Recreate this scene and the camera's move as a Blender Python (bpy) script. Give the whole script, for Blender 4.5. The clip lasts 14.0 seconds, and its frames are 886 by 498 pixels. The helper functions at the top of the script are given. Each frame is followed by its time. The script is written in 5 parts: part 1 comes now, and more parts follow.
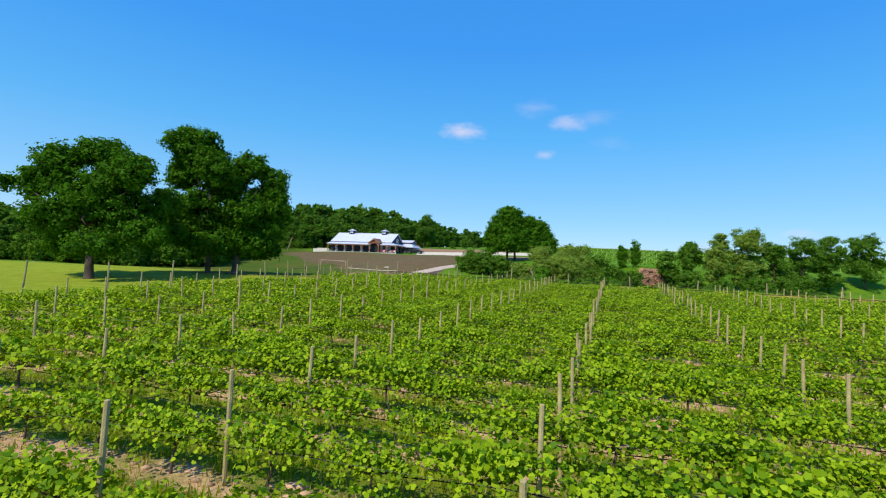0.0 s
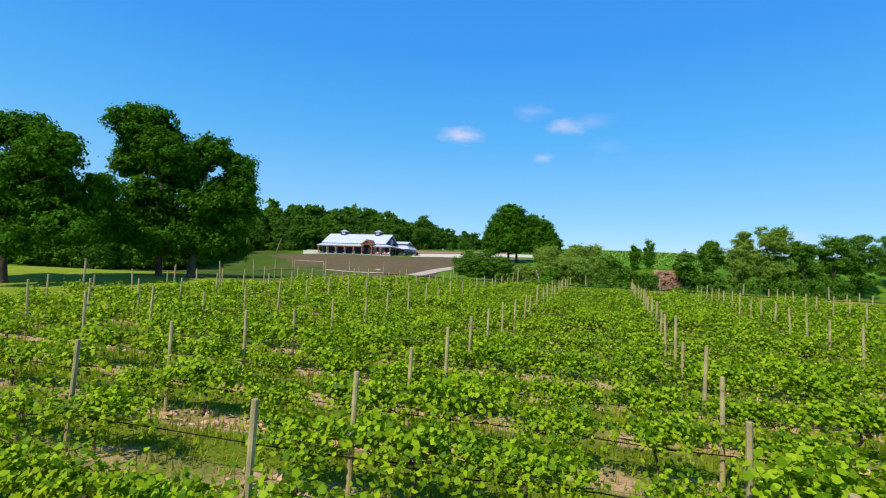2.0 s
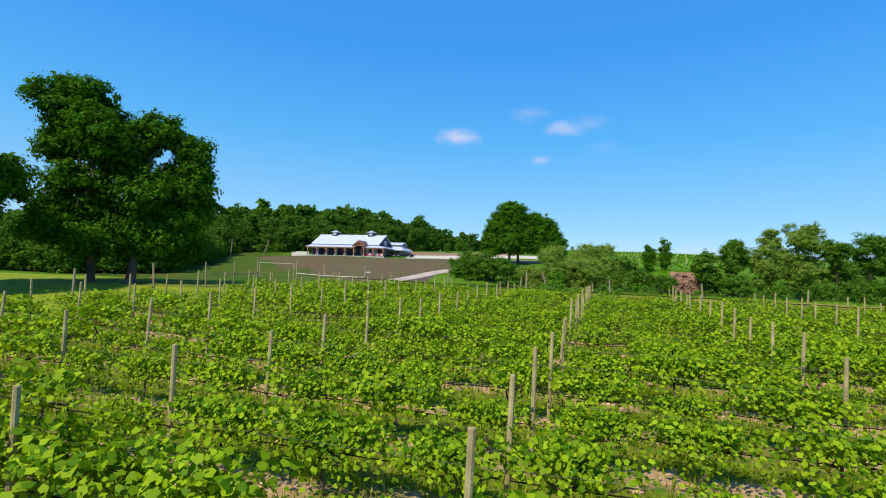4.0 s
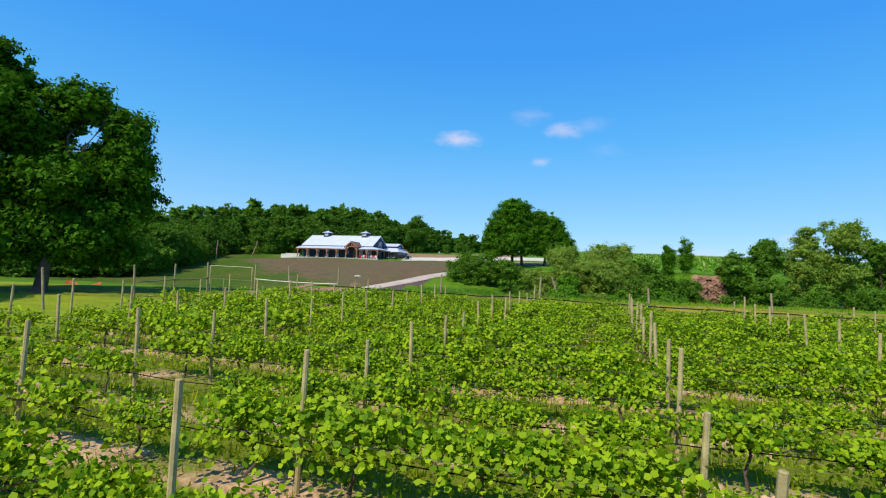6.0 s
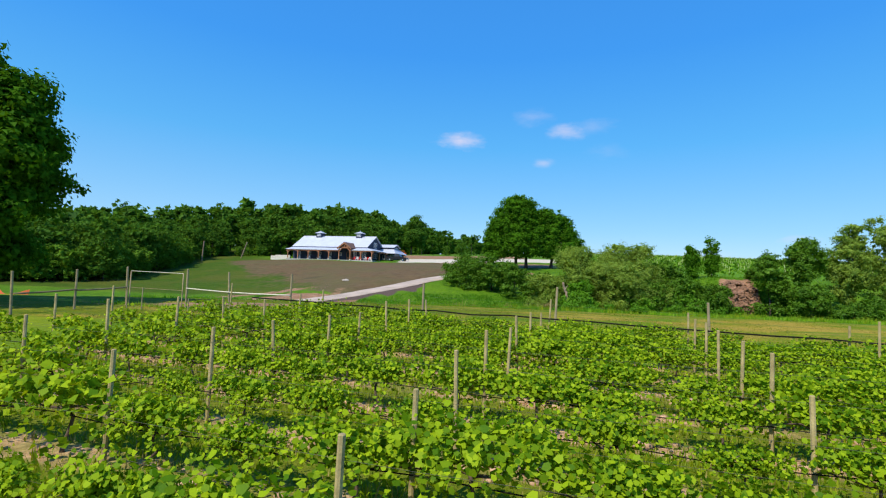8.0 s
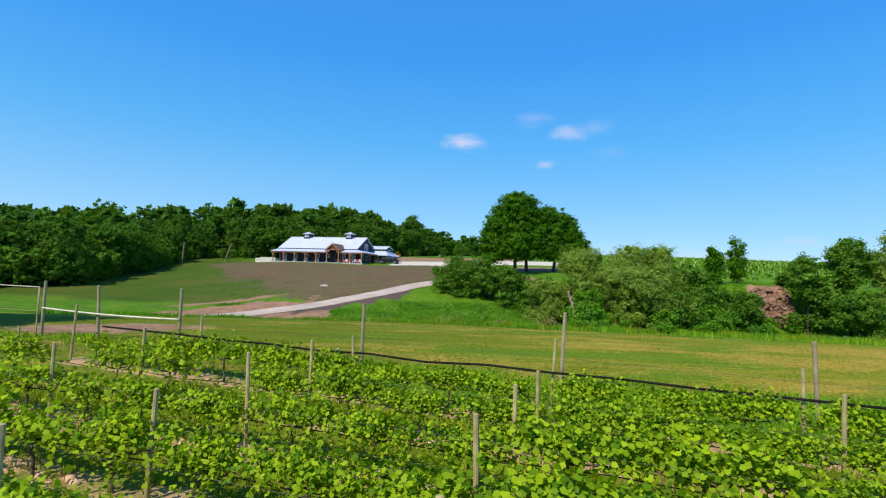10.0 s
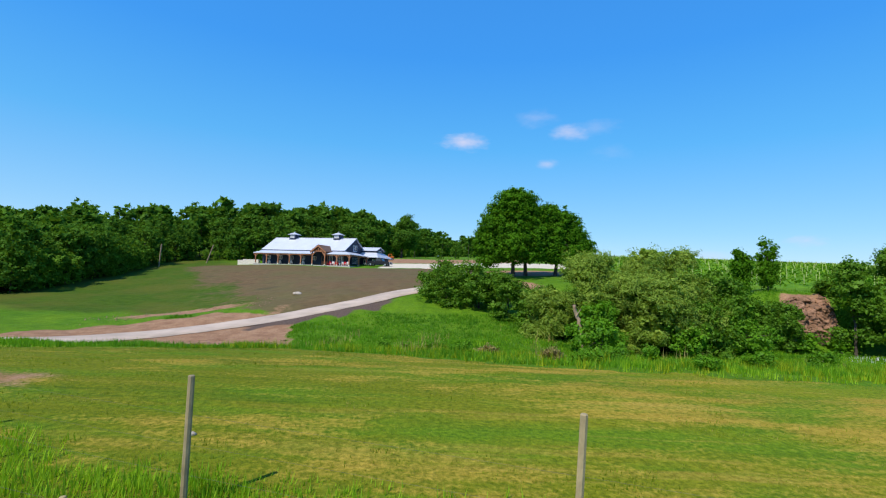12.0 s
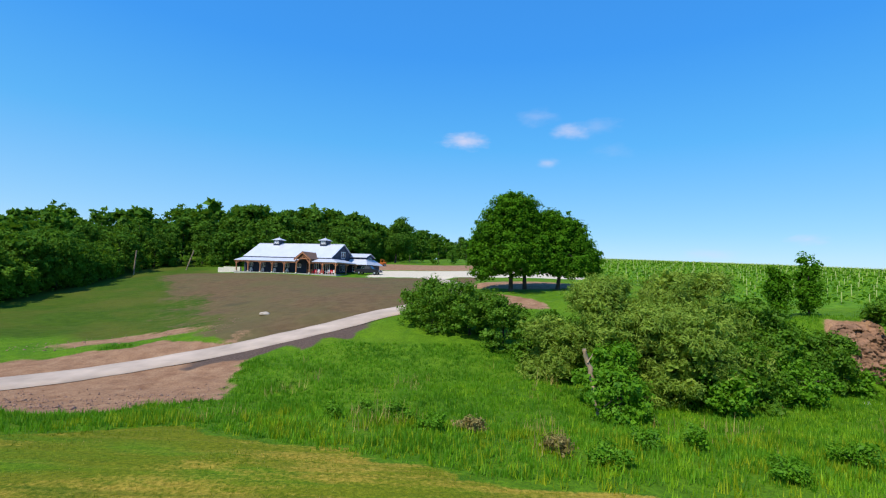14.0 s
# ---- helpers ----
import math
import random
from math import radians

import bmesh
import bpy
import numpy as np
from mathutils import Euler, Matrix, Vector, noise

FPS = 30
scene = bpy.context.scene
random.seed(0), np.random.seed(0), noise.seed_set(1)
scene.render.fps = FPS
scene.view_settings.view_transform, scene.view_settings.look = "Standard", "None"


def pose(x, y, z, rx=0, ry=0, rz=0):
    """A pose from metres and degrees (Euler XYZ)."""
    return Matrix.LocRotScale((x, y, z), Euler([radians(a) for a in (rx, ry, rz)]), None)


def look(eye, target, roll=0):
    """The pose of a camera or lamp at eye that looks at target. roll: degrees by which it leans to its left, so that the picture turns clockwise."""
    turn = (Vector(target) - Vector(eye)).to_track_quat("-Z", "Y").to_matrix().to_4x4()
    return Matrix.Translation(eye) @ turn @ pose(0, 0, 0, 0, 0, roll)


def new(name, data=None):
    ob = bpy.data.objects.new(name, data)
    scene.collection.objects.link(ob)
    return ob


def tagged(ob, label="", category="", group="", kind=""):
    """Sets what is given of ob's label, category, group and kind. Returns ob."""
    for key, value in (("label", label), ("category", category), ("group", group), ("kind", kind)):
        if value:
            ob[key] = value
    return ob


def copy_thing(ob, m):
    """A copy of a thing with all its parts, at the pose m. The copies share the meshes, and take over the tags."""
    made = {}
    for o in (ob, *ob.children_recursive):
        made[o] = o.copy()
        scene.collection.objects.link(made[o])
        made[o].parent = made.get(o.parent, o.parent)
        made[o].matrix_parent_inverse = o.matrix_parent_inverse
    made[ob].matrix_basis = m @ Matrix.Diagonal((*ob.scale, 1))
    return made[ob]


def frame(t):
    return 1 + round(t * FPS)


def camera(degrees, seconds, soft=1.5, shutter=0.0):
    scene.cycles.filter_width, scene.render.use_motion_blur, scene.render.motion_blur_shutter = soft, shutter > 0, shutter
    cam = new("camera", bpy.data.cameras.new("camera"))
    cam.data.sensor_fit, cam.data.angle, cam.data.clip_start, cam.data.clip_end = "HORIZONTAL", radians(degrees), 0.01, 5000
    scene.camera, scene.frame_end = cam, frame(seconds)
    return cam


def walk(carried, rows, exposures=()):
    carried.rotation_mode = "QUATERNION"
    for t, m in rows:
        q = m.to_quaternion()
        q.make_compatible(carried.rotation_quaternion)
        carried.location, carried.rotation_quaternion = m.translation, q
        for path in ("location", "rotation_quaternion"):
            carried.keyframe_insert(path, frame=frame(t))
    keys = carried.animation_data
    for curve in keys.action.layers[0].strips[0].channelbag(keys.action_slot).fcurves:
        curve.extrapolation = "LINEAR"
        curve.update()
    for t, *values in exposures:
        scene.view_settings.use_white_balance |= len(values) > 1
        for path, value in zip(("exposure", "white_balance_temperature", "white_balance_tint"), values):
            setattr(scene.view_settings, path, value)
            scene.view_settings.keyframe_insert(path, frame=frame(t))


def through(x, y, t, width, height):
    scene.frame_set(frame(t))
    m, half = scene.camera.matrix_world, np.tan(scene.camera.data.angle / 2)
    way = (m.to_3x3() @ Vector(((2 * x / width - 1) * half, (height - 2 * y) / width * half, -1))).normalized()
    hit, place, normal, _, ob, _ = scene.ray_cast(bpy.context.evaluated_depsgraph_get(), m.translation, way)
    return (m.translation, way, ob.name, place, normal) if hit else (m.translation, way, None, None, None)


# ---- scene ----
cam = camera(84.0, 14.0, soft=1.15)
METRES, DEEP, EYE, ANGLE = 46.8, 1.254, 3.8, 0.797
ROWS = [
    (0.0, 0.0, 0.0, 0.0, -0.15, 3.19, -2.67),
    (0.5, 0.0015, 0.0379, 0.0001, -0.21, 3.31, -2.64),
    (1.0, 0.0039, 0.0753, -0.0006, -0.25, 3.45, -2.59),
    (1.5, 0.0069, 0.1125, -0.0016, -0.31, 3.59, -2.58),
    (2.0, 0.0104, 0.1494, -0.0027, -0.37, 3.69, -2.55),
    (2.5, 0.0134, 0.1859, -0.0034, -0.45, 3.8, -2.52),
    (3.0, 0.0163, 0.2213, -0.0021, -0.53, 3.87, -2.47),
    (5.5, 0.03, 0.3995, 0.0078, -0.68, 4.19, -2.27),
    (6.0, 0.0344, 0.4351, 0.0092, -0.62, 4.28, -2.31),
    (6.5, 0.0393, 0.4708, 0.0109, -0.54, 4.38, -2.24),
    (7.0, 0.0442, 0.5054, 0.0131, -0.5, 4.41, -2.21),
    (7.5, 0.0501, 0.5395, 0.0162, -0.34, 4.4, -2.21),
    (8.0, 0.057, 0.5731, 0.0191, -0.19, 4.47, -2.25),
    (10.5, 0.1035, 0.7456, 0.0364, 0.19, 4.68, -2.21),
    (11.0, 0.1125, 0.7792, 0.0399, 0.24, 4.69, -2.2),
    (11.5, 0.1214, 0.8125, 0.0455, 0.27, 4.64, -2.17),
    (12.0, 0.1298, 0.8451, 0.0527, 0.35, 4.64, -2.13),
    (12.5, 0.1382, 0.878, 0.0615, 0.36, 4.61, -2.13),
    (13.0, 0.1468, 0.91, 0.0725, 0.41, 4.59, -2.13),
    (13.5, 0.1538, 0.9414, 0.0861, 0.47, 4.56, -2.13),
    (14.0, 0.1593, 0.9723, 0.0995, 0.47, 4.51, -2.1),
]
walk(cam, [(t, pose(METRES * x, METRES * DEEP * y, EYE + METRES * z, 90 + ANGLE * pitch, roll, ANGLE * yaw)) for t, x, y, z, yaw, pitch, roll in ROWS])

# ---- light ----
SUN_AZ, SUN_EL = radians(232), radians(50)      # azimuth counted from +x towards +y
sun_dir = Vector((math.cos(SUN_AZ) * math.cos(SUN_EL), math.sin(SUN_AZ) * math.cos(SUN_EL), math.sin(SUN_EL)))
scene.view_settings.exposure = 0.0
sun = new("sun", bpy.data.lights.new("sun", "SUN"))
sun.data.energy, sun.data.angle, sun.data.color = 4.6, radians(0.53), (1.0, 0.93, 0.80)
sun.matrix_world = look((0, 0, 300), Vector((0, 0, 300)) - sun_dir)


class Nodes:
    """Short way to write a node tree."""

    def __init__(self, tree):
        self.tree = tree

    def __call__(self, kind, props=None, **inputs):
        n = self.tree.nodes.new(kind)
        for key, value in (props or {}).items():
            setattr(n, key, value)
        for key, value in inputs.items():
            self.put(n, key, value)
        return n

    def put(self, n, key, value):
        if key[0] == "i" and key[1:].isdigit():
            sock = n.inputs[int(key[1:])]
        else:
            sock = n.inputs[key.replace("_", " ")]
        if isinstance(value, bpy.types.NodeSocket):
            self.tree.links.new(value, sock)
        elif isinstance(value, bpy.types.Node):
            self.tree.links.new(value.outputs[0], sock)
        else:
            sock.default_value = value

    def math(self, op, a, b=0.0, c=0.0):
        return self("ShaderNodeMath", {"operation": op}, i0=a, i1=b, i2=c).outputs[0]

    def vmath(self, op, a, b=(0, 0, 0)):
        n = self("ShaderNodeVectorMath", {"operation": op}, i0=a, i1=b)
        return n.outputs["Value"] if op in ("DOT_PRODUCT", "LENGTH", "DISTANCE") else n.outputs[0]

    def ramp(self, fac, *stops):
        n = self("ShaderNodeValToRGB", i0=fac)
        els = n.color_ramp.elements
        while len(els) < len(stops):
            els.new(0.5)
        for e, (p, c) in zip(els, stops):
            e.position = p
            e.color = (*c, 1) if isinstance(c, tuple) else (c, c, c, 1)
        return n.outputs[0]

    def mix(self, fac, a, b, mode="MIX"):
        n = self.tree.nodes.new("ShaderNodeMix")
        n.data_type, n.blend_type = "RGBA", mode
        for i, v in ((0, fac), (6, a), (7, b)):
            if isinstance(v, bpy.types.NodeSocket):
                self.tree.links.new(v, n.inputs[i])
            elif i and len(v) == 3:
                n.inputs[i].default_value = (*v, 1)
            else:
                n.inputs[i].default_value = v
        return n.outputs[2]

    def noise(self, vec, scale, detail=4.0, rough=0.55):
        return self("ShaderNodeTexNoise", Vector=vec, Scale=scale, Detail=detail, Roughness=rough).outputs[0]


world = bpy.data.worlds.new("sky")
scene.world = world
world.use_nodes = True
world.node_tree.nodes.clear()
N = Nodes(world.node_tree)
sky = N("ShaderNodeTexSky", {"sky_type": "NISHITA", "sun_disc": False, "sun_elevation": SUN_EL,
        "sun_rotation": math.pi / 2 - SUN_AZ, "altitude": 200.0, "air_density": 1.0, "dust_density": 0.6, "ozone_density": 3.0})
way = N("ShaderNodeTexCoord").outputs["Generated"]
rise = N("ShaderNodeSeparateXYZ", Vector=way).outputs[2]
clear = N.ramp(rise, (0.0, (0.53, 0.73, 1.0)), (0.10, (0.32, 0.64, 1.0)), (0.26, (0.14, 0.515, 1.0)), (0.42, (0.075, 0.375, 1.0)), (1.0, (0.03, 0.2, 0.75)))
clear = N.mix(1.0, clear, (10.0, 10.0, 10.0), "MULTIPLY")
sky_colour = N("ShaderNodeHueSaturation", Saturation=1.5, Value=1.7, Color=sky).outputs[0]
sky_colour = N.mix(0.75, sky_colour, clear)
# small fair-weather clouds: where they stand (azimuth from +y to the right, elevation, half width, half height, density)
clouds = None
stretch = N("ShaderNodeMapping", Vector=way, Scale=(1.0, 1.0, 2.6)).outputs[0]
wisp = N.noise(stretch, 26.0, 6.0, 0.6)
for az, el, w, h, d in ((1.6, 16.0, 2.3, 0.8, 1.0), (13.9, 17.0, 2.0, 0.75, 0.75), (11.4, 13.6, 1.1, 0.5, 0.6), (10.0, 18.6, 1.9, 0.8, 0.3),
                        (16.5, 17.3, 2.4, 0.8, 0.25), (18.5, 14.8, 1.8, 0.7, 0.14), (36.2, 5.0, 1.3, 0.5, 0.6), (28.0, 3.6, 2.4, 0.5, 0.35)):
    a, e = radians(az), radians(el)
    ahead = Vector((math.sin(a) * math.cos(e), math.cos(a) * math.cos(e), math.sin(e)))
    side = Vector((math.cos(a), -math.sin(a), 0))
    up = side.cross(ahead)
    u = N.math("DIVIDE", N.vmath("DOT_PRODUCT", way, side), radians(w))
    v = N.math("DIVIDE", N.vmath("DOT_PRODUCT", way, up), radians(h))
    r = N.math("SQRT", N.math("ADD", N.math("MULTIPLY", u, u), N.math("MULTIPLY", v, v)))
    r = N.math("ADD", r, N.math("MULTIPLY", N.math("SUBTRACT", wisp, 0.5), 2.2))
    front = N.math("GREATER_THAN", N.vmath("DOT_PRODUCT", way, ahead), 0.5)
    c = N.math("MULTIPLY", N.math("MULTIPLY", N("ShaderNodeMapRange", {"interpolation_type": "SMOOTHSTEP"}, i0=r, i1=1.5, i2=-0.5, i3=0.0, i4=d).outputs[0], front), 1.0)
    clouds = c if clouds is None else N.math("MAXIMUM", clouds, c)
sky_colour = N.mix(N.math("MULTIPLY", clouds, 0.8), sky_colour, (7.4, 7.3, 9.2))
back = N("ShaderNodeBackground", Color=sky_colour, Strength=0.1)
N("ShaderNodeOutputWorld", Surface=back)


# ---- materials ----
def material(name):
    m = bpy.data.materials.new(name)
    m.use_nodes = True
    m.node_tree.nodes.clear()
    return m, Nodes(m.node_tree)


def surface(name, colour, rough=0.7, metal=0.0, vary=0.25, scale=3.0, fine=40.0, bump=0.15, tint=None, spec=0.3):
    """A plain surface with variation at two scales and fine relief."""
    m, n = material(name)
    at = n("ShaderNodeTexCoord").outputs["Object"]
    big, small = n.noise(at, scale, 3.0), n.noise(at, fine, 5.0)
    dark = tuple(c * (1 - vary) for c in colour)
    lite = tuple(min(1, c * (1 + vary)) for c in (tint or colour))
    c = n.mix(n.ramp(big, (0.3, 0.0), (0.7, 1.0)), dark, lite)
    c = n.mix(n.math("MULTIPLY", small, 0.35 * vary * 2), c, dark)
    one = n("ShaderNodeObjectInfo").outputs["Random"]
    c = n("ShaderNodeHueSaturation", Value=n.math("ADD", 0.9, n.math("MULTIPLY", one, 0.2)), Color=c).outputs[0]
    b = n("ShaderNodeBump", Strength=bump, Distance=0.02, Height=small)
    p = n("ShaderNodeBsdfPrincipled", Base_Color=c, Roughness=rough, Metallic=metal, Normal=b, i13=spec)
    n("ShaderNodeOutputMaterial", Surface=p)
    return m


def leafage(name, dark, lite, through=0.35, patch=0.5, gloss=0.06, size=0.45):
    """Leaves: each island takes its own shade, with larger patches, and lets light through."""
    m, n = material(name)
    one = n("ShaderNodeNewGeometry").outputs["Random Per Island"]
    at = n("ShaderNodeNewGeometry").outputs["Position"]
    f = n.math("ADD", n.math("MULTIPLY", one, 1 - patch), n.math("MULTIPLY", n.noise(at, size, 3.0), patch))
    c = n.mix(n.ramp(f, (0.25, 0.0), (0.75, 1.0)), dark, lite)
    yell = tuple(min(1, v * k) for v, k in zip(lite, (1.5, 1.25, 0.6)))
    d = n("ShaderNodeBsdfDiffuse", Color=c)
    t = n("ShaderNodeBsdfTranslucent", Color=n.mix(0.5, c, yell))
    g = n("ShaderNodeBsdfGlossy", Color=(1, 1, 1, 1), Roughness=0.6)
    s = n("ShaderNodeMixShader", i0=through, i1=d.outputs[0], i2=t.outputs[0])
    s = n("ShaderNodeMixShader", i0=gloss, i1=s.outputs[0], i2=g.outputs[0])
    n("ShaderNodeOutputMaterial", Surface=s)
    return m


M_VINE = leafage("vine_leaf", (0.070, 0.175, 0.003), (0.36, 0.50, 0.010), 0.30, 0.42, gloss=0.006, size=1.3)
M_LIME = leafage("lime_grass_blade", (0.11, 0.27, 0.005), (0.34, 0.54, 0.018), 0.4, 0.6, gloss=0.01, size=0.3)
M_OAK = leafage("oak_leaf", (0.022, 0.09, 0.004), (0.105, 0.265, 0.009), 0.3, 0.72, gloss=0.003, size=0.7)
M_MAPLE = leafage("dark_maple_leaf", (0.016, 0.066, 0.003), (0.090, 0.23, 0.008), 0.3, 0.72, gloss=0.003, size=0.7)
M_WOOD = leafage("woodland_leaf", (0.028, 0.098, 0.010), (0.120, 0.255, 0.018), 0.32, 0.72, gloss=0.005, size=0.13)
M_THICKET = leafage("thicket_leaf", (0.045, 0.13, 0.010), (0.18, 0.34, 0.022), 0.32, 0.7, gloss=0.005, size=0.3)
M_SHRUB = leafage("shrub_leaf", (0.04, 0.12, 0.006), (0.14, 0.29, 0.014), 0.32, 0.75, gloss=0.01, size=0.9)
M_WILLOW = leafage("willow_leaf", (0.075, 0.165, 0.012), (0.33, 0.455, 0.06), 0.36, 0.78, gloss=0.01, size=0.9)
M_FARVINE = leafage("far_vine_leaf", (0.08, 0.20, 0.008), (0.19, 0.35, 0.016), 0.3, gloss=0.01)
M_GRASS = leafage("grass_blade", (0.030, 0.135, 0.004), (0.19, 0.42, 0.012), 0.4, 0.75, gloss=0.01, size=0.3)
M_FRESH = leafage("fresh_shrub_leaf", (0.05, 0.16, 0.005), (0.16, 0.36, 0.012), 0.34, 0.7, gloss=0.01, size=0.9)
M_DRY = leafage("brown_dry_leaf", (0.15, 0.12, 0.03), (0.34, 0.28, 0.10), 0.25, gloss=0.01)
M_MEADOW = leafage("meadow_blade", (0.13, 0.23, 0.004), (0.38, 0.44, 0.012), 0.35, gloss=0.01)
M_MOWN = leafage("mown_blade", (0.085, 0.155, 0.004), (0.24, 0.30, 0.012), 0.35, 0.6, gloss=0.01, size=0.2)
M_STRAW = leafage("dry_grass_blade", (0.26, 0.21, 0.05), (0.46, 0.39, 0.12), 0.25, gloss=0.01)
M_FLOWER = leafage("white_blossom", (0.6, 0.6, 0.55), (0.8, 0.8, 0.76), 0.3, gloss=0.01)
M_BARK = surface("bark", (0.085, 0.065, 0.05), 0.95, vary=0.4, scale=1.2, fine=18, bump=0.6)
M_POST = surface("weathered_post", (0.43, 0.34, 0.15), 0.9, vary=0.45, scale=2.5, fine=30, bump=0.4)
M_WIRE = surface("wire", (0.13, 0.12, 0.09), 0.8, 0.0)
M_HOSE = surface("drip_hose", (0.016, 0.014, 0.011), 0.9, spec=0.1)
M_GRAVEL = surface("gravel", (0.56, 0.44, 0.34), 0.95, vary=0.22, scale=0.35, fine=9.0, bump=0.5)
M_STONE = surface("stone", (0.42, 0.36, 0.29), 0.9, vary=0.3, scale=2.0, fine=14, bump=0.5)
M_CLOD = surface("earth_clod", (0.30, 0.18, 0.125), 0.95, vary=0.35, scale=1.5, fine=14, bump=0.6)


# ---- terrain ----
# heights along sections that run ahead, at several places across
PLANTED = (-2.4, 0.19, 0.45, 0.98, 1.46, 1.74, 2.10)      # the vineyard slope, alike all across
AHEAD = (-60, 4, 14, 26, 36, 44, 55, 66, 75, 85, 95, 105, 112, 128, 160, 200, 320, 900)
ACROSS = (-80, -30, -10, 5, 20, 40, 80)
SECTIONS = (
    (*PLANTED, 2.4, 2.3, 2.0, 1.8, 1.8, 1.8, 2.0, 5.0, 12, 20, 26),
    (*PLANTED, 2.6, 2.0, 0.4, 0.5, 0.8, 1.2, 3.2, 8.7, 10.5, 20, 26),
    (*PLANTED, 2.75, 2.5, 0.8, 1.5, 3.3, 4.3, 6.2, 8.8, 12.6, 19, 25),
    (*PLANTED, 2.85, 2.6, 1.1, 1.6, 3.7, 5.2, 7.0, 9.6, 12.8, 19.5, 24),
    (*PLANTED, 2.85, 2.5, 1.0, 1.3, 3.4, 5.2, 7.6, 10.6, 13.4, 20, 24),
    (*PLANTED, 2.8, 2.4, 1.0, 1.2, 6.4, 7.0, 8.2, 11, 14.2, 21, 24),
    (*PLANTED, 2.7, 2.4, 1.3, 1.4, 6.4, 7.2, 8.6, 11.5, 15, 22, 25),
)


def sections(x, y):
    cols = np.array([np.interp(y, AHEAD, s) for s in SECTIONS])
    xi = np.clip(np.interp(x, ACROSS, np.arange(len(ACROSS))), 0, len(ACROSS) - 1.0001)
    i = xi.astype(int)
    f = xi - i
    k = np.arange(len(x))
    return cols[i, k] * (1 - f) + cols[i + 1, k] * f


def step(v, a, b):
    t = np.clip((v - a) / (b - a), 0, 1)
    return t * t * (3 - 2 * t)


def waves(x, y, size, seed):
    """Cheap smooth noise from a few crossed waves, about -1 to 1."""
    r = np.random.RandomState(seed)
    out = np.zeros_like(x, dtype=float)
    for _ in range(7):
        a, p, k = r.uniform(0, 6.28), r.uniform(0, 6.28), r.uniform(0.6, 1.8) * 6.28 / size
        out += np.sin((x * math.cos(a) + y * math.sin(a)) * k + p + 0.7 * np.sin(0.5 * k * (x * math.sin(a) - y * math.cos(a)) + p))
    return out / 4.0


def height(x, y):
    x, y = np.atleast_1d(np.asarray(x, float)), np.atleast_1d(np.asarray(y, float))
    z = np.zeros_like(x)
    for dx in (-4, 0, 4):
        for dy in (-3, 0, 3):
            z += sections(x + dx, y + dy) / 9
    # the planted slope falls away on the side of the lawn
    z += (np.clip(x + 9, -31, 0) * 0.02 + 0.0004 * np.clip(x, -12, 12) ** 2) * step(y, -10, 12) * (1 - step(y, 40 - 0.2 * x, 54 - 0.2 * x))
    # the eroded bank in the gully
    z += 2.6 * step(y + 0.8 * waves(x, y, 7, 5), 96.5, 99) * step(x, 33, 38) * (1 - step(x, 46, 54)) * (1 - step(y, 99, 108))
    z -= 1.6 * step(y, 90, 95) * (1 - step(y, 96.5, 98)) * step(x, 33, 38) * (1 - step(x, 46, 54)) * 0.6
    face = step(x, 38.8, 40) * (1 - step(x, 43.5, 45)) * step(y, 95.8, 97) * (1 - step(y, 99.6, 100.6))
    z += face * (0.22 * waves(x, y, 1.6, 16) + 0.12 * waves(x, y, 0.8, 17))
    rough = step(y, 72, 80) * (1 - step(y, 125, 140))
    z += 0.10 * waves(x, y, 9, 1) * (0.3 + rough) + 0.035 * waves(x, y, 2.2, 2) * (0.5 + rough)
    return z


def hz(x, y):
    return float(height(x, y)[0])


# the drive: centre line, and its level
ROAD = ((-60, 72.0), (-40, 78.5), (-28, 84.0), (-21.1, 89.0), (-17, 92.9), (-12.5, 97.0), (-7.1, 101.8), (-3.1, 105.9), (1.3, 110.9), (7, 117.5), (9.5, 128), (8.5, 140), (4, 150))


def road_line(n=160):
    pts = np.array(ROAD, float)
    t = np.concatenate(([0], np.cumsum(np.hypot(*np.diff(pts, axis=0).T))))
    s = np.linspace(0, t[-1], n)
    x, y = np.interp(s, t, pts[:, 0]), np.interp(s, t, pts[:, 1])
    k = np.ones(13) / 13
    pad = lambda v: np.concatenate((v[0] + (v[0] - v[6:0:-1]), v, v[-1] + (v[-1] - v[-2:-8:-1])))
    return np.convolve(pad(x), k, "valid"), np.convolve(pad(y), k, "valid")


RX, RY = road_line()


def road_gap(x, y):
    """Distance to the drive's centre line."""
    d = np.full(x.shape, 1e9)
    for i in range(0, len(RX), 2):
        d = np.minimum(d, np.hypot(x - RX[i], y - RY[i]))
    return d


# vine rows run across; posts stand in columns square to them
POST_X, POST_Y, ALONG_X, ALONG_Y, NEXT_X, NEXT_Y = 1.316, 21.381, 4.846, -1.324, 0.659, 1.922
FIRST_ROW, LAST_ROW = -12, 16


def row_slope(j):
    return (ALONG_Y - 0.0097 * j) / (ALONG_X + 0.0022 * j)


def row_at(j, x):
    """Where row j passes a place across."""
    return POST_Y + NEXT_Y * j + row_slope(j) * (x - POST_X - NEXT_X * j)


def row_number(x, y):
    """Which row a place lies on, with fractions for the aisles."""
    j = (y - POST_Y + 0.273 * (x - POST_X)) / 2.1
    for _ in range(3):
        j = j - (row_at(j, x) - y) / 2.1
    return j


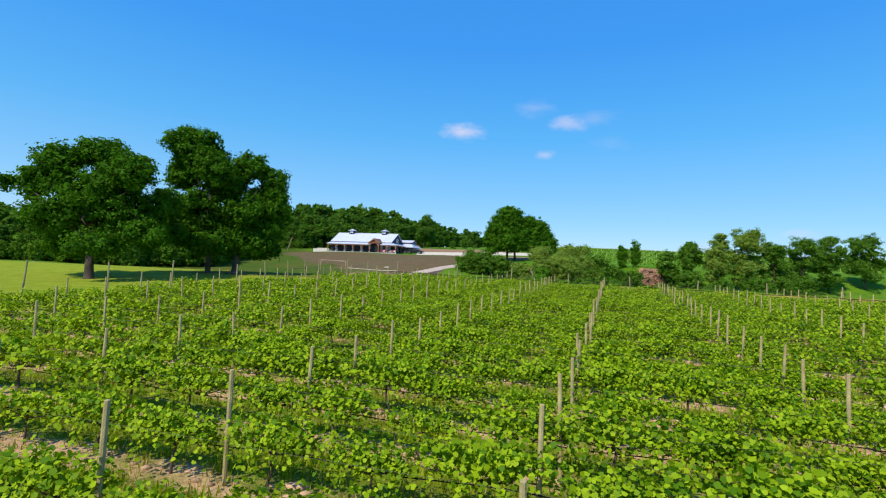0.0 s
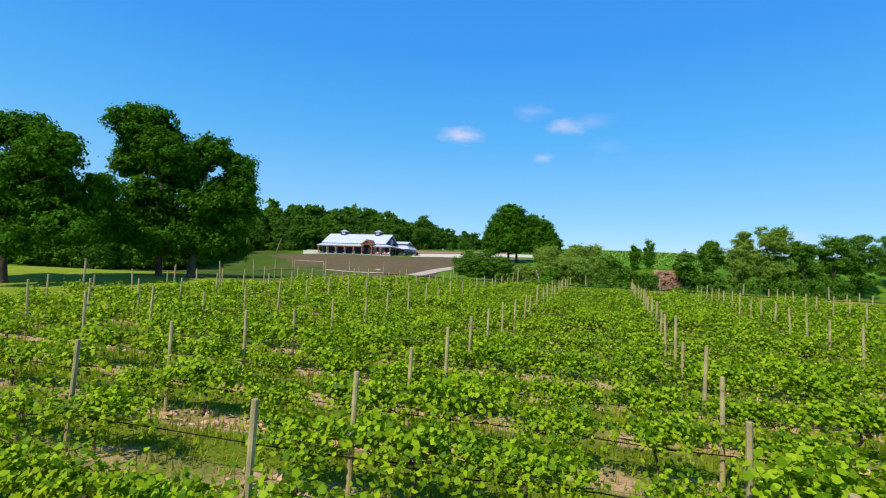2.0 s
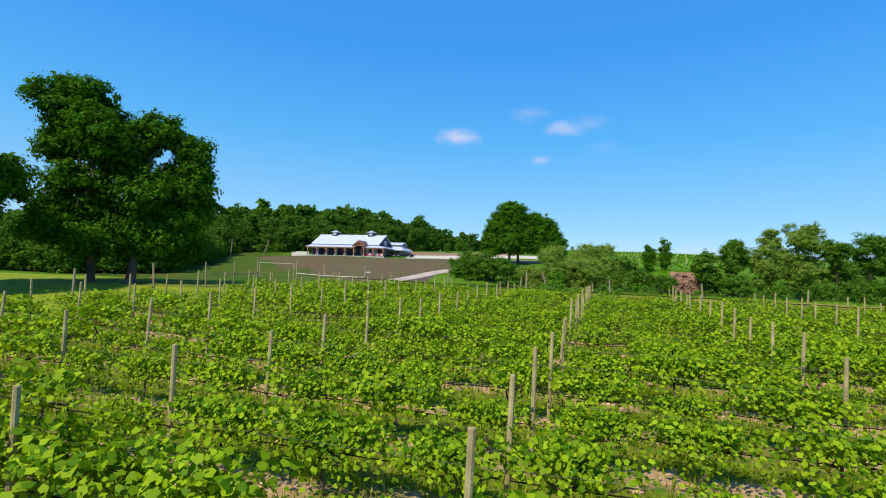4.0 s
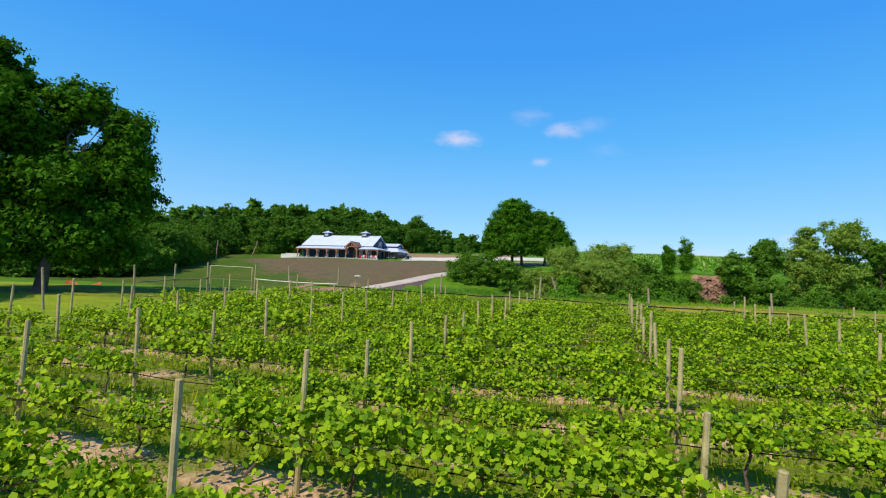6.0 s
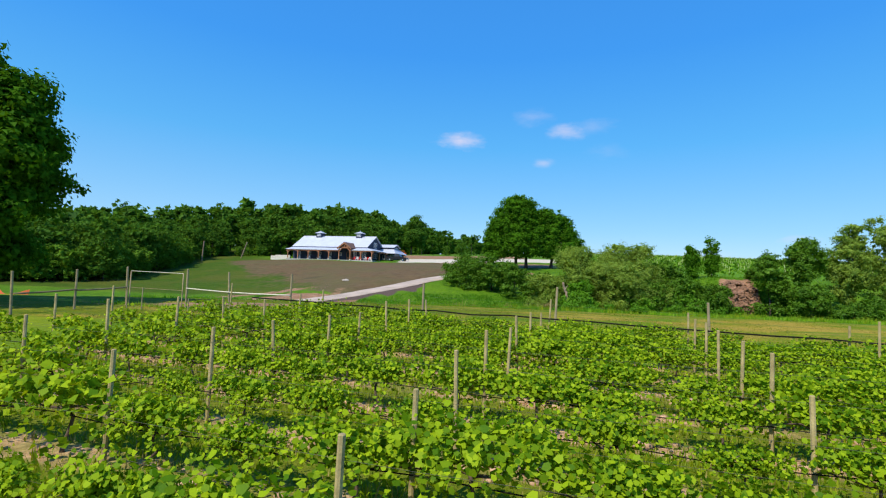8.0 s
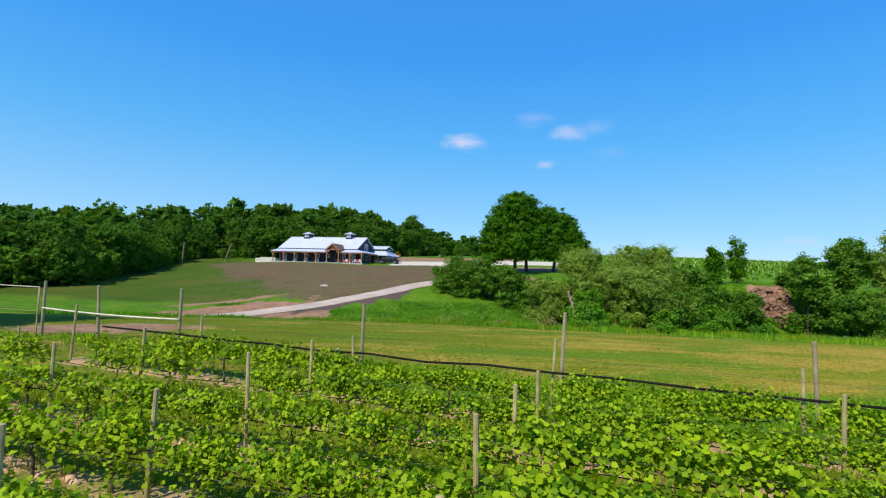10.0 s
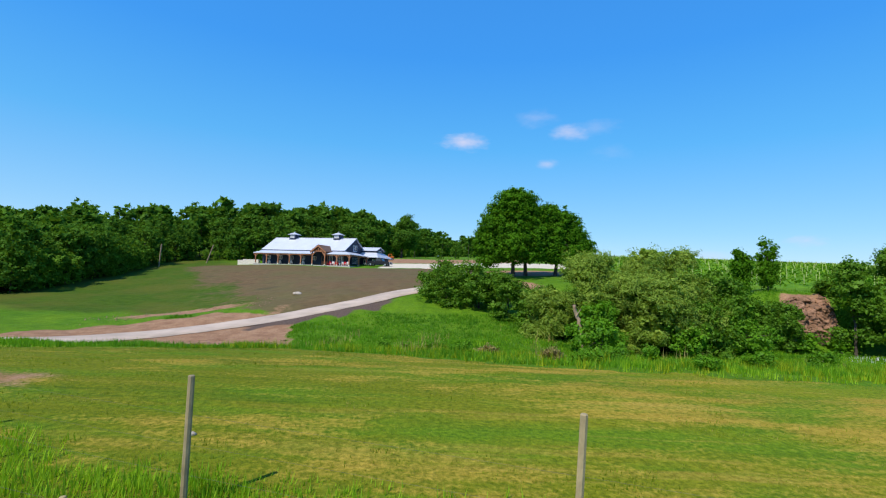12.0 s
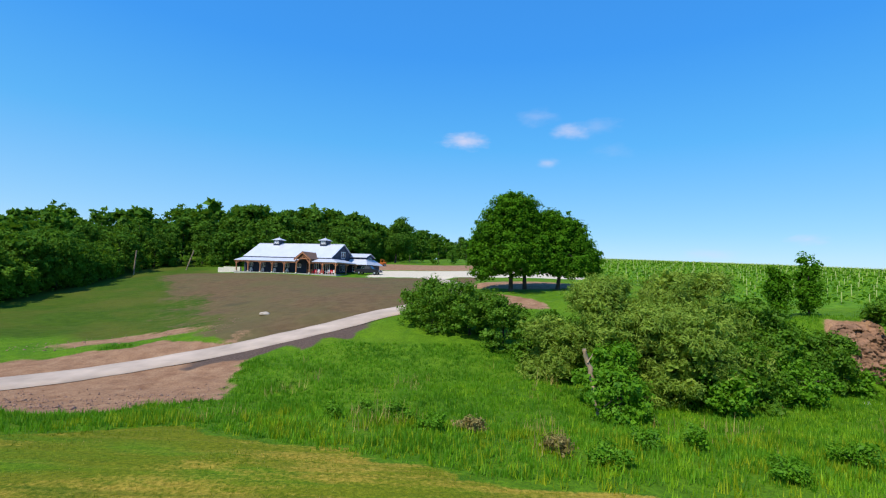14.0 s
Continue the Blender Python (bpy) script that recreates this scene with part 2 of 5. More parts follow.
def in_vineyard(x, y):
    """1 inside the planted block, fading over a metre."""
    i = row_number(x, y)
    left = np.interp(y, (10, 26, 41, 50, 57), (-29, -21.5, -14.5, -10.6, -7.8))
    return step(i, FIRST_ROW - 0.6, FIRST_ROW - 0.2) * (1 - step(i, LAST_ROW + 0.35, LAST_ROW + 0.75)) * step(x, left - 0.5, left + 0.5)


def bare_earth(x, y):
    """Bare clay: beside the drive, on the bank below it and on the eroded face in the gully."""
    gap = road_gap(x, y)
    upper = step(y - np.interp(x, RX[:120], RY[:120]), -0.5, 1.5) * step(x, -34, -27)
    w = (1 - step(gap - 3.4 * upper * (1 - step(x, -24, -12)) + 1.4 * waves(x, y, 7, 3), 4.0, 6.0)) * step(y, 82, 86) * (1 - step(x, -14, -9))
    w = np.maximum(w, np.exp(-((x + 23) / 6) ** 2 - ((y - 107.5 - 0.30 * (x + 15)) / 2.6) ** 2) * 1.3)
    below = np.interp(x, RX[:120], RY[:120]) - y
    w = np.maximum(w, step(y - 1.1 * (x + 10.6) + 0.7 * waves(x, y, 4, 13), 79.8, 81.0) * (1 - step(x + 0.25 * (y - 86) + 0.6 * waves(x, y, 3, 14), -6.4, -4.8)) * step(y, 79, 81) * step(below, -1, 0) * step(x, -34, -28))
    w = np.maximum(w, 1.3 * np.exp(-((x + 10.8) / 3.8) ** 2 - ((y - 64.6 - 0.25 * (x + 10)) / 1.6) ** 2))
    face = step(x + 0.5 * waves(x, y, 2.5, 15), 39.2, 40.0) * (1 - step(x, 43.8, 44.8)) * step(y + 0.4 * waves(x, y, 2, 18), 97.0, 97.6) * (1 - step(y, 99.5, 100.4))
    return np.clip(np.maximum(w, face), 0, 1)


def meadow_edge(x):
    """Where the mown meadow gives way to the rank grass of the gully."""
    return 77.2 - 0.42 * np.clip(x + 3.5, 0, 14.5) - 0.10 * np.maximum(x - 11, 0) + 0.45 * np.minimum(x + 3.5, 0)


def block(values):
    return np.asarray(values, float)


def add_mesh(name, verts, faces, mat, parent=None, label="", smooth=False):
    """A mesh object from arrays: verts (n, 3) and faces (m, k) or a list of such arrays."""
    faces = faces if isinstance(faces, list) else [faces]
    me = bpy.data.meshes.new(name)
    me.vertices.add(len(verts))
    me.vertices.foreach_set("co", np.asarray(verts, np.float32).ravel())
    loops = np.concatenate([f.ravel() for f in faces]).astype(np.int32)
    sizes = np.concatenate([np.full(len(f), f.shape[1]) for f in faces]).astype(np.int32)
    me.loops.add(len(loops))
    me.loops.foreach_set("vertex_index", loops)
    me.polygons.add(len(sizes))
    me.polygons.foreach_set("loop_start", np.concatenate(([0], np.cumsum(sizes)[:-1])).astype(np.int32))
    me.polygons.foreach_set("loop_total", sizes)
    if smooth:
        me.polygons.foreach_set("use_smooth", np.ones(len(sizes), bool))
    me.update(calc_edges=True)
    me.validate()
    me.materials.append(mat)
    ob = new(name, me)
    if parent:
        ob.parent = parent
    if label:
        ob["label"] = label
    return ob


def part(name, bm, mat, parent=None, label="", smooth=False):
    """Links a bmesh as one mesh object, under a thing or a part."""
    me = bpy.data.meshes.new(name)
    if smooth:
        for f in bm.faces:
            f.smooth = True
    bm.to_mesh(me)
    bm.free()
    me.materials.append(mat)
    ob = new(name, me)
    if parent:
        ob.parent = parent
    if label:
        ob["label"] = label
    return ob


def empty(name, m, label="", category="", group="", kind=""):
    ob = new(name)
    ob.matrix_world = m
    return tagged(ob, label, category, group, kind)


# ground sheet: finer where the camera passes
gx = np.concatenate((np.arange(-1500, -200, 60), np.arange(-200, -50, 5), np.arange(-50, 60, 0.55), np.arange(60, 200, 5), np.arange(200, 1501, 60)))
gy = np.concatenate((np.arange(-300, -20, 20), np.arange(-20, 60, 1.0), np.arange(60, 118, 0.5), np.arange(118, 180, 1.2), np.arange(180, 340, 6), np.arange(340, 2400, 60)))
X, Y = np.meshgrid(gx, gy)
x, y = X.ravel(), Y.ravel()
z = height(x, y)
gap = road_gap(x, y)
# bed of the drive, levelled across
rz = np.convolve(np.pad(height(RX, RY), 4, mode='edge'), np.ones(9) / 9, 'valid')
near = np.zeros(len(x), int)
best = np.full(len(x), 1e18)
for k in range(len(RX)):
    d = (x - RX[k]) ** 2 + (y - RY[k]) ** 2
    closer = d < best
    best[closer], near[closer] = d[closer], k
bed = 1 - step(gap, 2.4, 5.0)
z = z * (1 - bed) + (rz[near] - 0.12) * bed
nx_, ny_ = len(gx), len(gy)
idx = np.arange(nx_ * ny_).reshape(ny_, nx_)
quads = np.stack((idx[:-1, :-1], idx[:-1, 1:], idx[1:, 1:], idx[1:, :-1]), -1).reshape(-1, 4)

# where each kind of ground cover lies
vine_zone = in_vineyard(x, y)
edge = meadow_edge(x) + 0.6 * waves(x, y, 6, 8)
mown_zone = (1 - step(y, edge - 0.4, edge + 0.4)) * step(y, 56, 58) * (1 - vine_zone) * step(x, -34, -28)
hill_low = np.interp(x, (-60, -30, -22, -15, -10, -4, 1.2, 7, 9.5), (125, 114, 109, 101.8, 101.8, 107.3, 112.8, 119.5, 128))
hill_top = 163.5 - 0.32 * np.clip(x + 38, -14, 43)
hill_zone = step(x + 0.62 * (y - 112) + 4.0 * waves(x, y, 14, 9), -30, -11) * step(y + 1.2 * waves(x, y, 9, 4), hill_low - 1.5, hill_low + 1.5) * (1 - step(y, hill_top - 2, hill_top)) * (1 - step(x - 0.12 * (y - 112), 7, 11))
clay_zone = bare_earth(x, y)
bank = step(y + 0.25 * x, 171, 173) * (1 - step(y + 0.2 * x, 194, 199)) * step(x, -16, -12) * (1 - step(x, 22, 30))
bank = np.maximum(bank, 1 - step(np.hypot((x - 15.6 - 0.45 * (119 - y)) / 3.4, (y - 119) / 5.5), 0.7, 1.2))
lot_zone = step(y + 0.25 * x, 151, 153) * (1 - step(y + 0.25 * x, 169, 172)) * step(x, -10, -7) * (1 - step(x, 30, 36))
# gravel under the oaks: its brown shade painted in with the clay colour
bank = np.maximum(bank, 0.9 - 0.9 * step(np.hypot((x - 19.5) / 9, (y - 134) / 6.5), 0.75, 1.1))
clay_zone = np.clip(np.maximum(clay_zone, bank), 0, 1)
dark_zone = step(gap, 1.4, 2.0) * (1 - step(gap + 0.8 * waves(x, y, 5, 6), 3.4, 4.6)) * step(x, -13, -10) * (1 - step(x, -2, 2)) * (y < np.interp(x, RX[:120], RY[:120]))
slope_zone = (1 - step(x + 0.62 * (y - 112), -14, -2)) * step(y + 1.5 * waves(x, y, 12, 7), 104, 109) * (1 - step(y, 200, 210))
far_zone = step(y - 1.2 * np.maximum(0, 48 - x), 109, 112) * step(x, 34, 40)
lawn_zone = (1 - step(x, -18, -8)) * step(y, 20, 26) * (1 - step(y, 76, 92)) * (1 - vine_zone)
M_GROUND, n = material("ground_cover")
geo = n("ShaderNodeNewGeometry").outputs["Position"]
sep = n("ShaderNodeSeparateXYZ", Vector=geo)
px_, py_ = sep.outputs[0], sep.outputs[1]
za = n("ShaderNodeSeparateColor", Color=n("ShaderNodeAttribute", {"attribute_name": "zone_a"}).outputs["Color"])
zb = n("ShaderNodeSeparateColor", Color=n("ShaderNodeAttribute", {"attribute_name": "zone_b"}).outputs["Color"])
zc = n("ShaderNodeSeparateColor", Color=n("ShaderNodeAttribute", {"attribute_name": "zone_c"}).outputs["Color"])
big, mid, fine = n.noise(geo, 0.12, 4.0), n.noise(geo, 0.9, 5.0, 0.6), n.noise(geo, 7.0, 6.0, 0.7)
# rank grass
grass = n.mix(n.ramp(mid, (0.3, 0.0), (0.7, 1.0)), (0.062, 0.16, 0.005), (0.135, 0.275, 0.009))
grass = n.mix(n.math("MULTIPLY", n.ramp(big, (0.45, 0.0), (0.7, 1.0)), 0.5), grass, (0.20, 0.31, 0.014))
grass = n.mix(n.ramp(fine, (0.35, 0.7), (0.6, 0.0)), grass, (0.035, 0.09, 0.006))
# mown meadow: cut swathes with straw left lying
turned = n("ShaderNodeMapping", Vector=geo, Rotation=(0, 0, 0.12), Scale=(0.10, 0.34, 0.4)).outputs[0]
swathe = n.noise(turned, 1.6, 5.0, 0.65)
straw = n.mix(n.ramp(fine, (0.35, 0.0), (0.65, 1.0)), (0.30, 0.20, 0.02), (0.50, 0.35, 0.055))
meadow = n.mix(n.ramp(fine, (0.32, 0.0), (0.66, 1.0)), (0.075, 0.11, 0.003), (0.21, 0.225, 0.010))
# paler and more straw-coloured towards +x, with fainter dark lines
rightward = n("ShaderNodeMapRange", {"interpolation_type": "SMOOTHSTEP"}, i0=px_, i1=-4.0, i2=24.0).outputs[0]
meadow = n.mix(n.math("MULTIPLY", rightward, 0.6), meadow, n.mix(n.ramp(fine, (0.32, 0.0), (0.66, 1.0)), (0.15, 0.17, 0.005), (0.38, 0.37, 0.025)))
green = n.noise(n("ShaderNodeMapping", Vector=geo, Rotation=(0, 0, 0.2), Scale=(0.05, 0.22, 0.2)).outputs[0], 2.2, 4.0, 0.6)
meadow = n.mix(n.math("MULTIPLY", n.ramp(green, (0.48, 0.0), (0.62, 1.0)), 0.6), meadow, n.mix(n.ramp(fine, (0.35, 0.0), (0.65, 1.0)), (0.04, 0.14, 0.004), (0.12, 0.27, 0.008)))
dry = n.ramp(n.noise(n("ShaderNodeMapping", Vector=geo, Scale=(0.6, 1.3, 1.0)).outputs[0], 0.085, 2.0), (0.4, 0.0), (0.62, 1.0))
meadow = n.mix(n.ramp(n.math("ADD", n.math("ADD", n.math("MULTIPLY", rightward, 0.06), n.math("MULTIPLY", dry, 0.08)), n.math("ADD", n.math("MULTIPLY", swathe, 0.75), n.math("MULTIPLY", fine, 0.25))), (0.56, 0.0), (0.67, 0.85)), meadow, straw)
lines = n.noise(n("ShaderNodeMapping", Vector=geo, Rotation=(0, 0, 0.10), Scale=(0.07, 0.9, 0.4)).outputs[0], 1.5, 5.0, 0.6)
meadow = n.mix(n.math("MULTIPLY", n.ramp(lines, (0.54, 0.0), (0.66, 1.0)), n.math("SUBTRACT", 0.6, n.math("MULTIPLY", rightward, 0.4))), meadow, n.mix(n.ramp(fine, (0.35, 0.0), (0.65, 1.0)), (0.035, 0.085, 0.003), (0.10, 0.17, 0.006)))
meadow = n.mix(n.math("MULTIPLY", n.ramp(lines, (0.34, 1.0), (0.44, 0.0)), n.math("ADD", 0.15, n.math("MULTIPLY", rightward, 0.5))), meadow, n.mix(n.ramp(fine, (0.35, 0.0), (0.65, 1.0)), (0.32, 0.20, 0.03), (0.58, 0.40, 0.08)))
# seeded earth of the slope
earth = n.mix(n.ramp(mid, (0.3, 0.0), (0.7, 1.0)), (0.125, 0.080, 0.037), (0.185, 0.125, 0.058))
earth = n.mix(n.math("MULTIPLY", n.ramp(big, (0.4, 0.0), (0.65, 1.0)), 0.5), earth, (0.115, 0.125, 0.04))
scuff = n.noise(n("ShaderNodeMapping", Vector=geo, Scale=(0.16, 0.35, 0.3)).outputs[0], 1.0, 5.0, 0.6)
earth = n.mix(n.math("MULTIPLY", n.ramp(scuff, (0.58, 0.0), (0.70, 1.0)), 0.55), earth, (0.07, 0.065, 0.035))
earth = n.mix(n.math("MULTIPLY", fine, 0.3), earth, (0.09, 0.06, 0.04))
# red clay
clay = n.mix(n.ramp(mid, (0.3, 0.0), (0.7, 1.0)), (0.27, 0.14, 0.075), (0.44, 0.265, 0.15))
clay = n.mix(n.ramp(fine, (0.3, 0.6), (0.55, 0.0)), clay, (0.12, 0.065, 0.045))
# crushed stone
stone = n.mix(n.ramp(fine, (0.3, 0.0), (0.7, 1.0)), (0.50, 0.43, 0.32), (0.74, 0.65, 0.50))
# vineyard floor: bare strips along the rows, grass between them
across = n("ShaderNodeAttribute", {"attribute_name": "row"}).outputs["Fac"]
off = n.math("ABSOLUTE", n.math("SUBTRACT", n.math("FRACT", n.math("ADD", across, 0.5)), 0.5))
off = n.math("ADD", off, n.math("MULTIPLY", n.math("SUBTRACT", mid, 0.5), 0.34))
strip = n("ShaderNodeMapRange", {"interpolation_type": "SMOOTHSTEP"}, i0=off, i1=0.15, i2=0.27, i3=1.0, i4=0.0).outputs[0]
strip = n.math("MULTIPLY", strip, n.ramp(n.noise(geo, 0.55, 3.0), (0.42, 0.15), (0.56, 1.0)))
soil = n.mix(n.ramp(fine, (0.3, 0.0), (0.7, 1.0)), (0.38, 0.22, 0.11), (0.74, 0.48, 0.26))
floor_colour = n.mix(strip, n.mix(n.math("MULTIPLY", n.ramp(fine, (0.5, 0.0), (0.7, 1.0)), 0.5), n.mix(0.55, grass, (0.20, 0.19, 0.012)), (0.34, 0.27, 0.06)), soil)
far = n.mix(n.ramp(mid, (0.35, 0.0), (0.65, 1.0)), (0.07, 0.19, 0.008), (0.14, 0.28, 0.016))
lawn = n.mix(n.ramp(mid, (0.3, 0.0), (0.7, 1.0)), (0.18, 0.25, 0.008), (0.30, 0.34, 0.02))
c = n.mix(zc.outputs[0], grass, lawn)
c = n.mix(zc.outputs[1], c, far)
slope_grass = n.mix(n.ramp(mid, (0.3, 0.0), (0.7, 1.0)), (0.045, 0.092, 0.005), (0.078, 0.135, 0.008))
slope_grass = n.mix(n.math("MULTIPLY", n.ramp(big, (0.42, 0.0), (0.62, 1.0)), 0.55), slope_grass, (0.14, 0.125, 0.022))
slope_grass = n.mix(n.ramp(fine, (0.35, 0.5), (0.6, 0.0)), slope_grass, (0.035, 0.07, 0.006))
c = n.mix(zc.outputs[2], c, slope_grass)
dark_soil = n.mix(n.ramp(fine, (0.3, 0.0), (0.7, 1.0)), (0.07, 0.048, 0.038), (0.17, 0.118, 0.09))


def feather(w, k=0.9):
    return n("ShaderNodeMapRange", {"interpolation_type": "SMOOTHSTEP"}, i0=n.math("ADD", n.math("ADD", w, n.math("MULTIPLY", n.math("SUBTRACT", fine, 0.5), 0.7)), n.math("MULTIPLY", n.math("SUBTRACT", mid, 0.5), k)), i1=0.3, i2=0.7).outputs[0]


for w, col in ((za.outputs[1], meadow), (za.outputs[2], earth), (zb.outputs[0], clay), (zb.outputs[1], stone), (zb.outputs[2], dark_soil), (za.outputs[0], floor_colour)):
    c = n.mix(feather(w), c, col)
relief = n("ShaderNodeBump", Strength=0.7, Distance=0.12, Height=n.math("ADD", fine, n.math("MULTIPLY", mid, 0.6)))
n("ShaderNodeOutputMaterial", Surface=n("ShaderNodeBsdfPrincipled", Base_Color=c, Roughness=0.95, Normal=relief, i13=0.1))

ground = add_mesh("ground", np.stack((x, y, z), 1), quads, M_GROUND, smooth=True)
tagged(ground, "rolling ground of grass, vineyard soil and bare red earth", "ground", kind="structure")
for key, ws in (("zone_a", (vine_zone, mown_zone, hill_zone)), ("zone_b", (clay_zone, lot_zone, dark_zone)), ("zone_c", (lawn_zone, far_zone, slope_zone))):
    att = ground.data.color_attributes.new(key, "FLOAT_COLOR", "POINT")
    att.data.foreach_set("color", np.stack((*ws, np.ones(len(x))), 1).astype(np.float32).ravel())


att = ground.data.attributes.new("row", "FLOAT", "POINT")
att.data.foreach_set("value", row_number(x, y).astype(np.float32))


def ribbon(name, xs, ys, half, lift, mat, crown=0.06):
    """A strip laid along a line on the ground, slightly crowned."""
    tx, ty = np.gradient(xs), np.gradient(ys)
    l = np.hypot(tx, ty)
    nx, ny = -ty / l, tx / l
    zc_ = rz
    vs = []
    offs = (-1, -0.96, -0.5, 0, 0.5, 0.96, 1)
    wob = 1 + 0.06 * waves(xs, ys, 5, 21)
    for o in offs:
        vs.append(np.stack((xs + nx * o * half * wob, ys + ny * o * half * wob, zc_ + lift + crown * (1 - o * o) - (0.12 if abs(o) == 1 else 0)), 1))
    v = np.stack(vs, 1).reshape(-1, 3)
    m = len(offs)
    i = np.arange(len(xs) * m).reshape(-1, m)
    q = np.stack((i[:-1, :-1], i[:-1, 1:], i[1:, 1:], i[1:, :-1]), -1).reshape(-1, 4)[:, ::-1]
    return add_mesh(name, v, q, mat, smooth=True)


tagged(ribbon("road", RX, RY, 2.0, 0.03, M_GRAVEL), "pale gravel drive winding up the slope", "road", kind="structure")


# ---- generators for plants ----
LEAF = block([(0, 0, 0), (-0.55, 0.5, 0.16), (0, 1, -0.08), (0.55, 0.5, 0.16)])
LEAF_Q = np.array([(0, 3, 2, 1)])
SPRAY = block([(-0.5, 0, 0.0), (0.1, -0.45, 0.12), (0.55, 0.05, 0), (-0.05, 0.5, 0.14)])
SPRAY_Q = np.array([(0, 1, 2, 3)])
TUFT = block([(-0.55, -0.35, 0.0), (0.6, -0.1, 0.12), (-0.1, 0.6, 0.0)])
SLIM = block([(-0.17, -0.7, 0.0), (0.2, -0.6, 0.08), (0.05, 0.85, -0.15)])
TUFT_Q = np.array([(0, 1, 2)])


def turn_random(r, n, up=0.0):
    """n random orthonormal frames; up leans their third axis towards the sky."""
    w = r.normal(size=(n, 3))
    w[:, 2] = np.abs(w[:, 2]) + up
    w /= np.linalg.norm(w, axis=1, keepdims=True)
    a = r.normal(size=(n, 3))
    u = np.cross(a, w)
    u /= np.linalg.norm(u, axis=1, keepdims=True)
    v = np.cross(w, u)
    return np.stack((u, v, w), 1)


def scatter(shape, quads_, at, size, frames):
    """Copies of a small shape as one vertex and face array."""
    k = len(shape)
    v = np.einsum("kj,nji->nki", shape, frames) * size[:, None, None] + at[:, None, :]
    f = quads_[None] + (np.arange(len(at)) * k)[:, None, None]
    return v.reshape(-1, 3), f.reshape(-1, quads_.shape[1])


def tube(path, radii, sides=6):
    """A tapered tube along points."""
    path, radii = np.asarray(path, float), np.asarray(radii, float)
    d = np.gradient(path, axis=0)
    d /= np.linalg.norm(d, axis=1, keepdims=True) + 1e-9
    ref = np.where(np.abs(d[:, 2:3]) > 0.9, (1.0, 0, 0), (0, 0, 1.0))
    u = np.cross(ref, d)
    u /= np.linalg.norm(u, axis=1, keepdims=True)
    w = np.cross(d, u)
    a = np.arange(sides) * 2 * math.pi / sides
    ring = u[:, None] * np.cos(a)[None, :, None] + w[:, None] * np.sin(a)[None, :, None]
    v = (path[:, None] + ring * radii[:, None, None]).reshape(-1, 3)
    i = np.arange(len(path) * sides).reshape(-1, sides)
    j = np.roll(i, -1, axis=1)
    q = np.stack((i[:-1], j[:-1], j[1:], i[1:]), -1).reshape(-1, 4)
    cap = [tuple(i[-1])]
    return v, q, np.array(cap)


def join(pieces):
    """One vertex array and a list of face arrays from several (verts, faces...)."""
    vs, fs, base = [], {}, 0
    for v, *faces in pieces:
        vs.append(v)
        for f in faces:
            fs.setdefault(f.shape[1], []).append(f + base)
        base += len(v)
    return np.concatenate(vs), [np.concatenate(f) for f in fs.values()]


def bough(r, a, b, r0, r1, sag=0.1, steps=5, sides=6):
    t = np.linspace(0, 1, steps)[:, None]
    a, b = np.asarray(a, float), np.asarray(b, float)
    p = a + (b - a) * t
    l = np.linalg.norm(b - a)
    p[1:-1] += r.normal(size=(steps - 2, 3)) * l * 0.05
    p[:, 2] += (np.sin(t[:, 0] * math.pi) * l * sag)
    return tube(p, np.linspace(r0, r1, steps), sides)


def crown_points(r, lobes, n, clump=0.8, shell=0.55, per=34, clumped=0.45):
    """Places for leaf sprays, gathered in clumps near the surface of overlapping lobes (x, y, z, rx, rz), and the way each faces."""
    lobes = np.asarray(lobes, float)
    vol = lobes[:, 3] ** 2 * lobes[:, 4]
    m = max(8, n // per)
    which = r.choice(len(lobes), m, p=vol ** 0.75 / (vol ** 0.75).sum())
    d = r.normal(size=(m, 3))
    d /= np.linalg.norm(d, axis=1, keepdims=True)
    rad = shell + (1 - shell) * r.uniform(size=(m, 1)) ** 0.6
    L = lobes[which]
    c = L[:, :3] + d * rad * np.stack((L[:, 3], L[:, 3], L[:, 4]), 1) * (1 + 0.14 * r.normal(size=(m, 1)))
    k = r.randint(0, m, n)
    off = np.clip(r.normal(size=(n, 3)), -1.7, 1.7)
    face = off * clumped + d[k] * (0.9 - clumped)
    return c[k] + off * clump * np.array((1, 1, 0.7)) * r.uniform(0.5, 1.1, size=(m, 1))[k], face


def turn_facing(r, face, spread=0.45, up=0.35):
    """Frames whose third axis follows face, leaning to the sky, with some scatter."""
    w = face + r.normal(size=face.shape) * spread
    w[:, 2] += up
    w /= np.linalg.norm(w, axis=1, keepdims=True) + 1e-9
    u = np.cross(r.normal(size=face.shape), w)
    u /= np.linalg.norm(u, axis=1, keepdims=True) + 1e-9
    return np.stack((u, np.cross(w, u), w), 1)


def swell(lobes, k):
    """The same lobes, k times as thick."""
    return [(a, b, c, r_ * k, h_ * k) for a, b, c, r_, h_ in lobes]


def deepen(lobes, back, spread):
    """The same lobes set further back and staggered in depth."""
    return [(a, b + back + spread * math.sin(2.4 * k), c, r_, h_) for k, (a, b, c, r_, h_) in enumerate(lobes)]


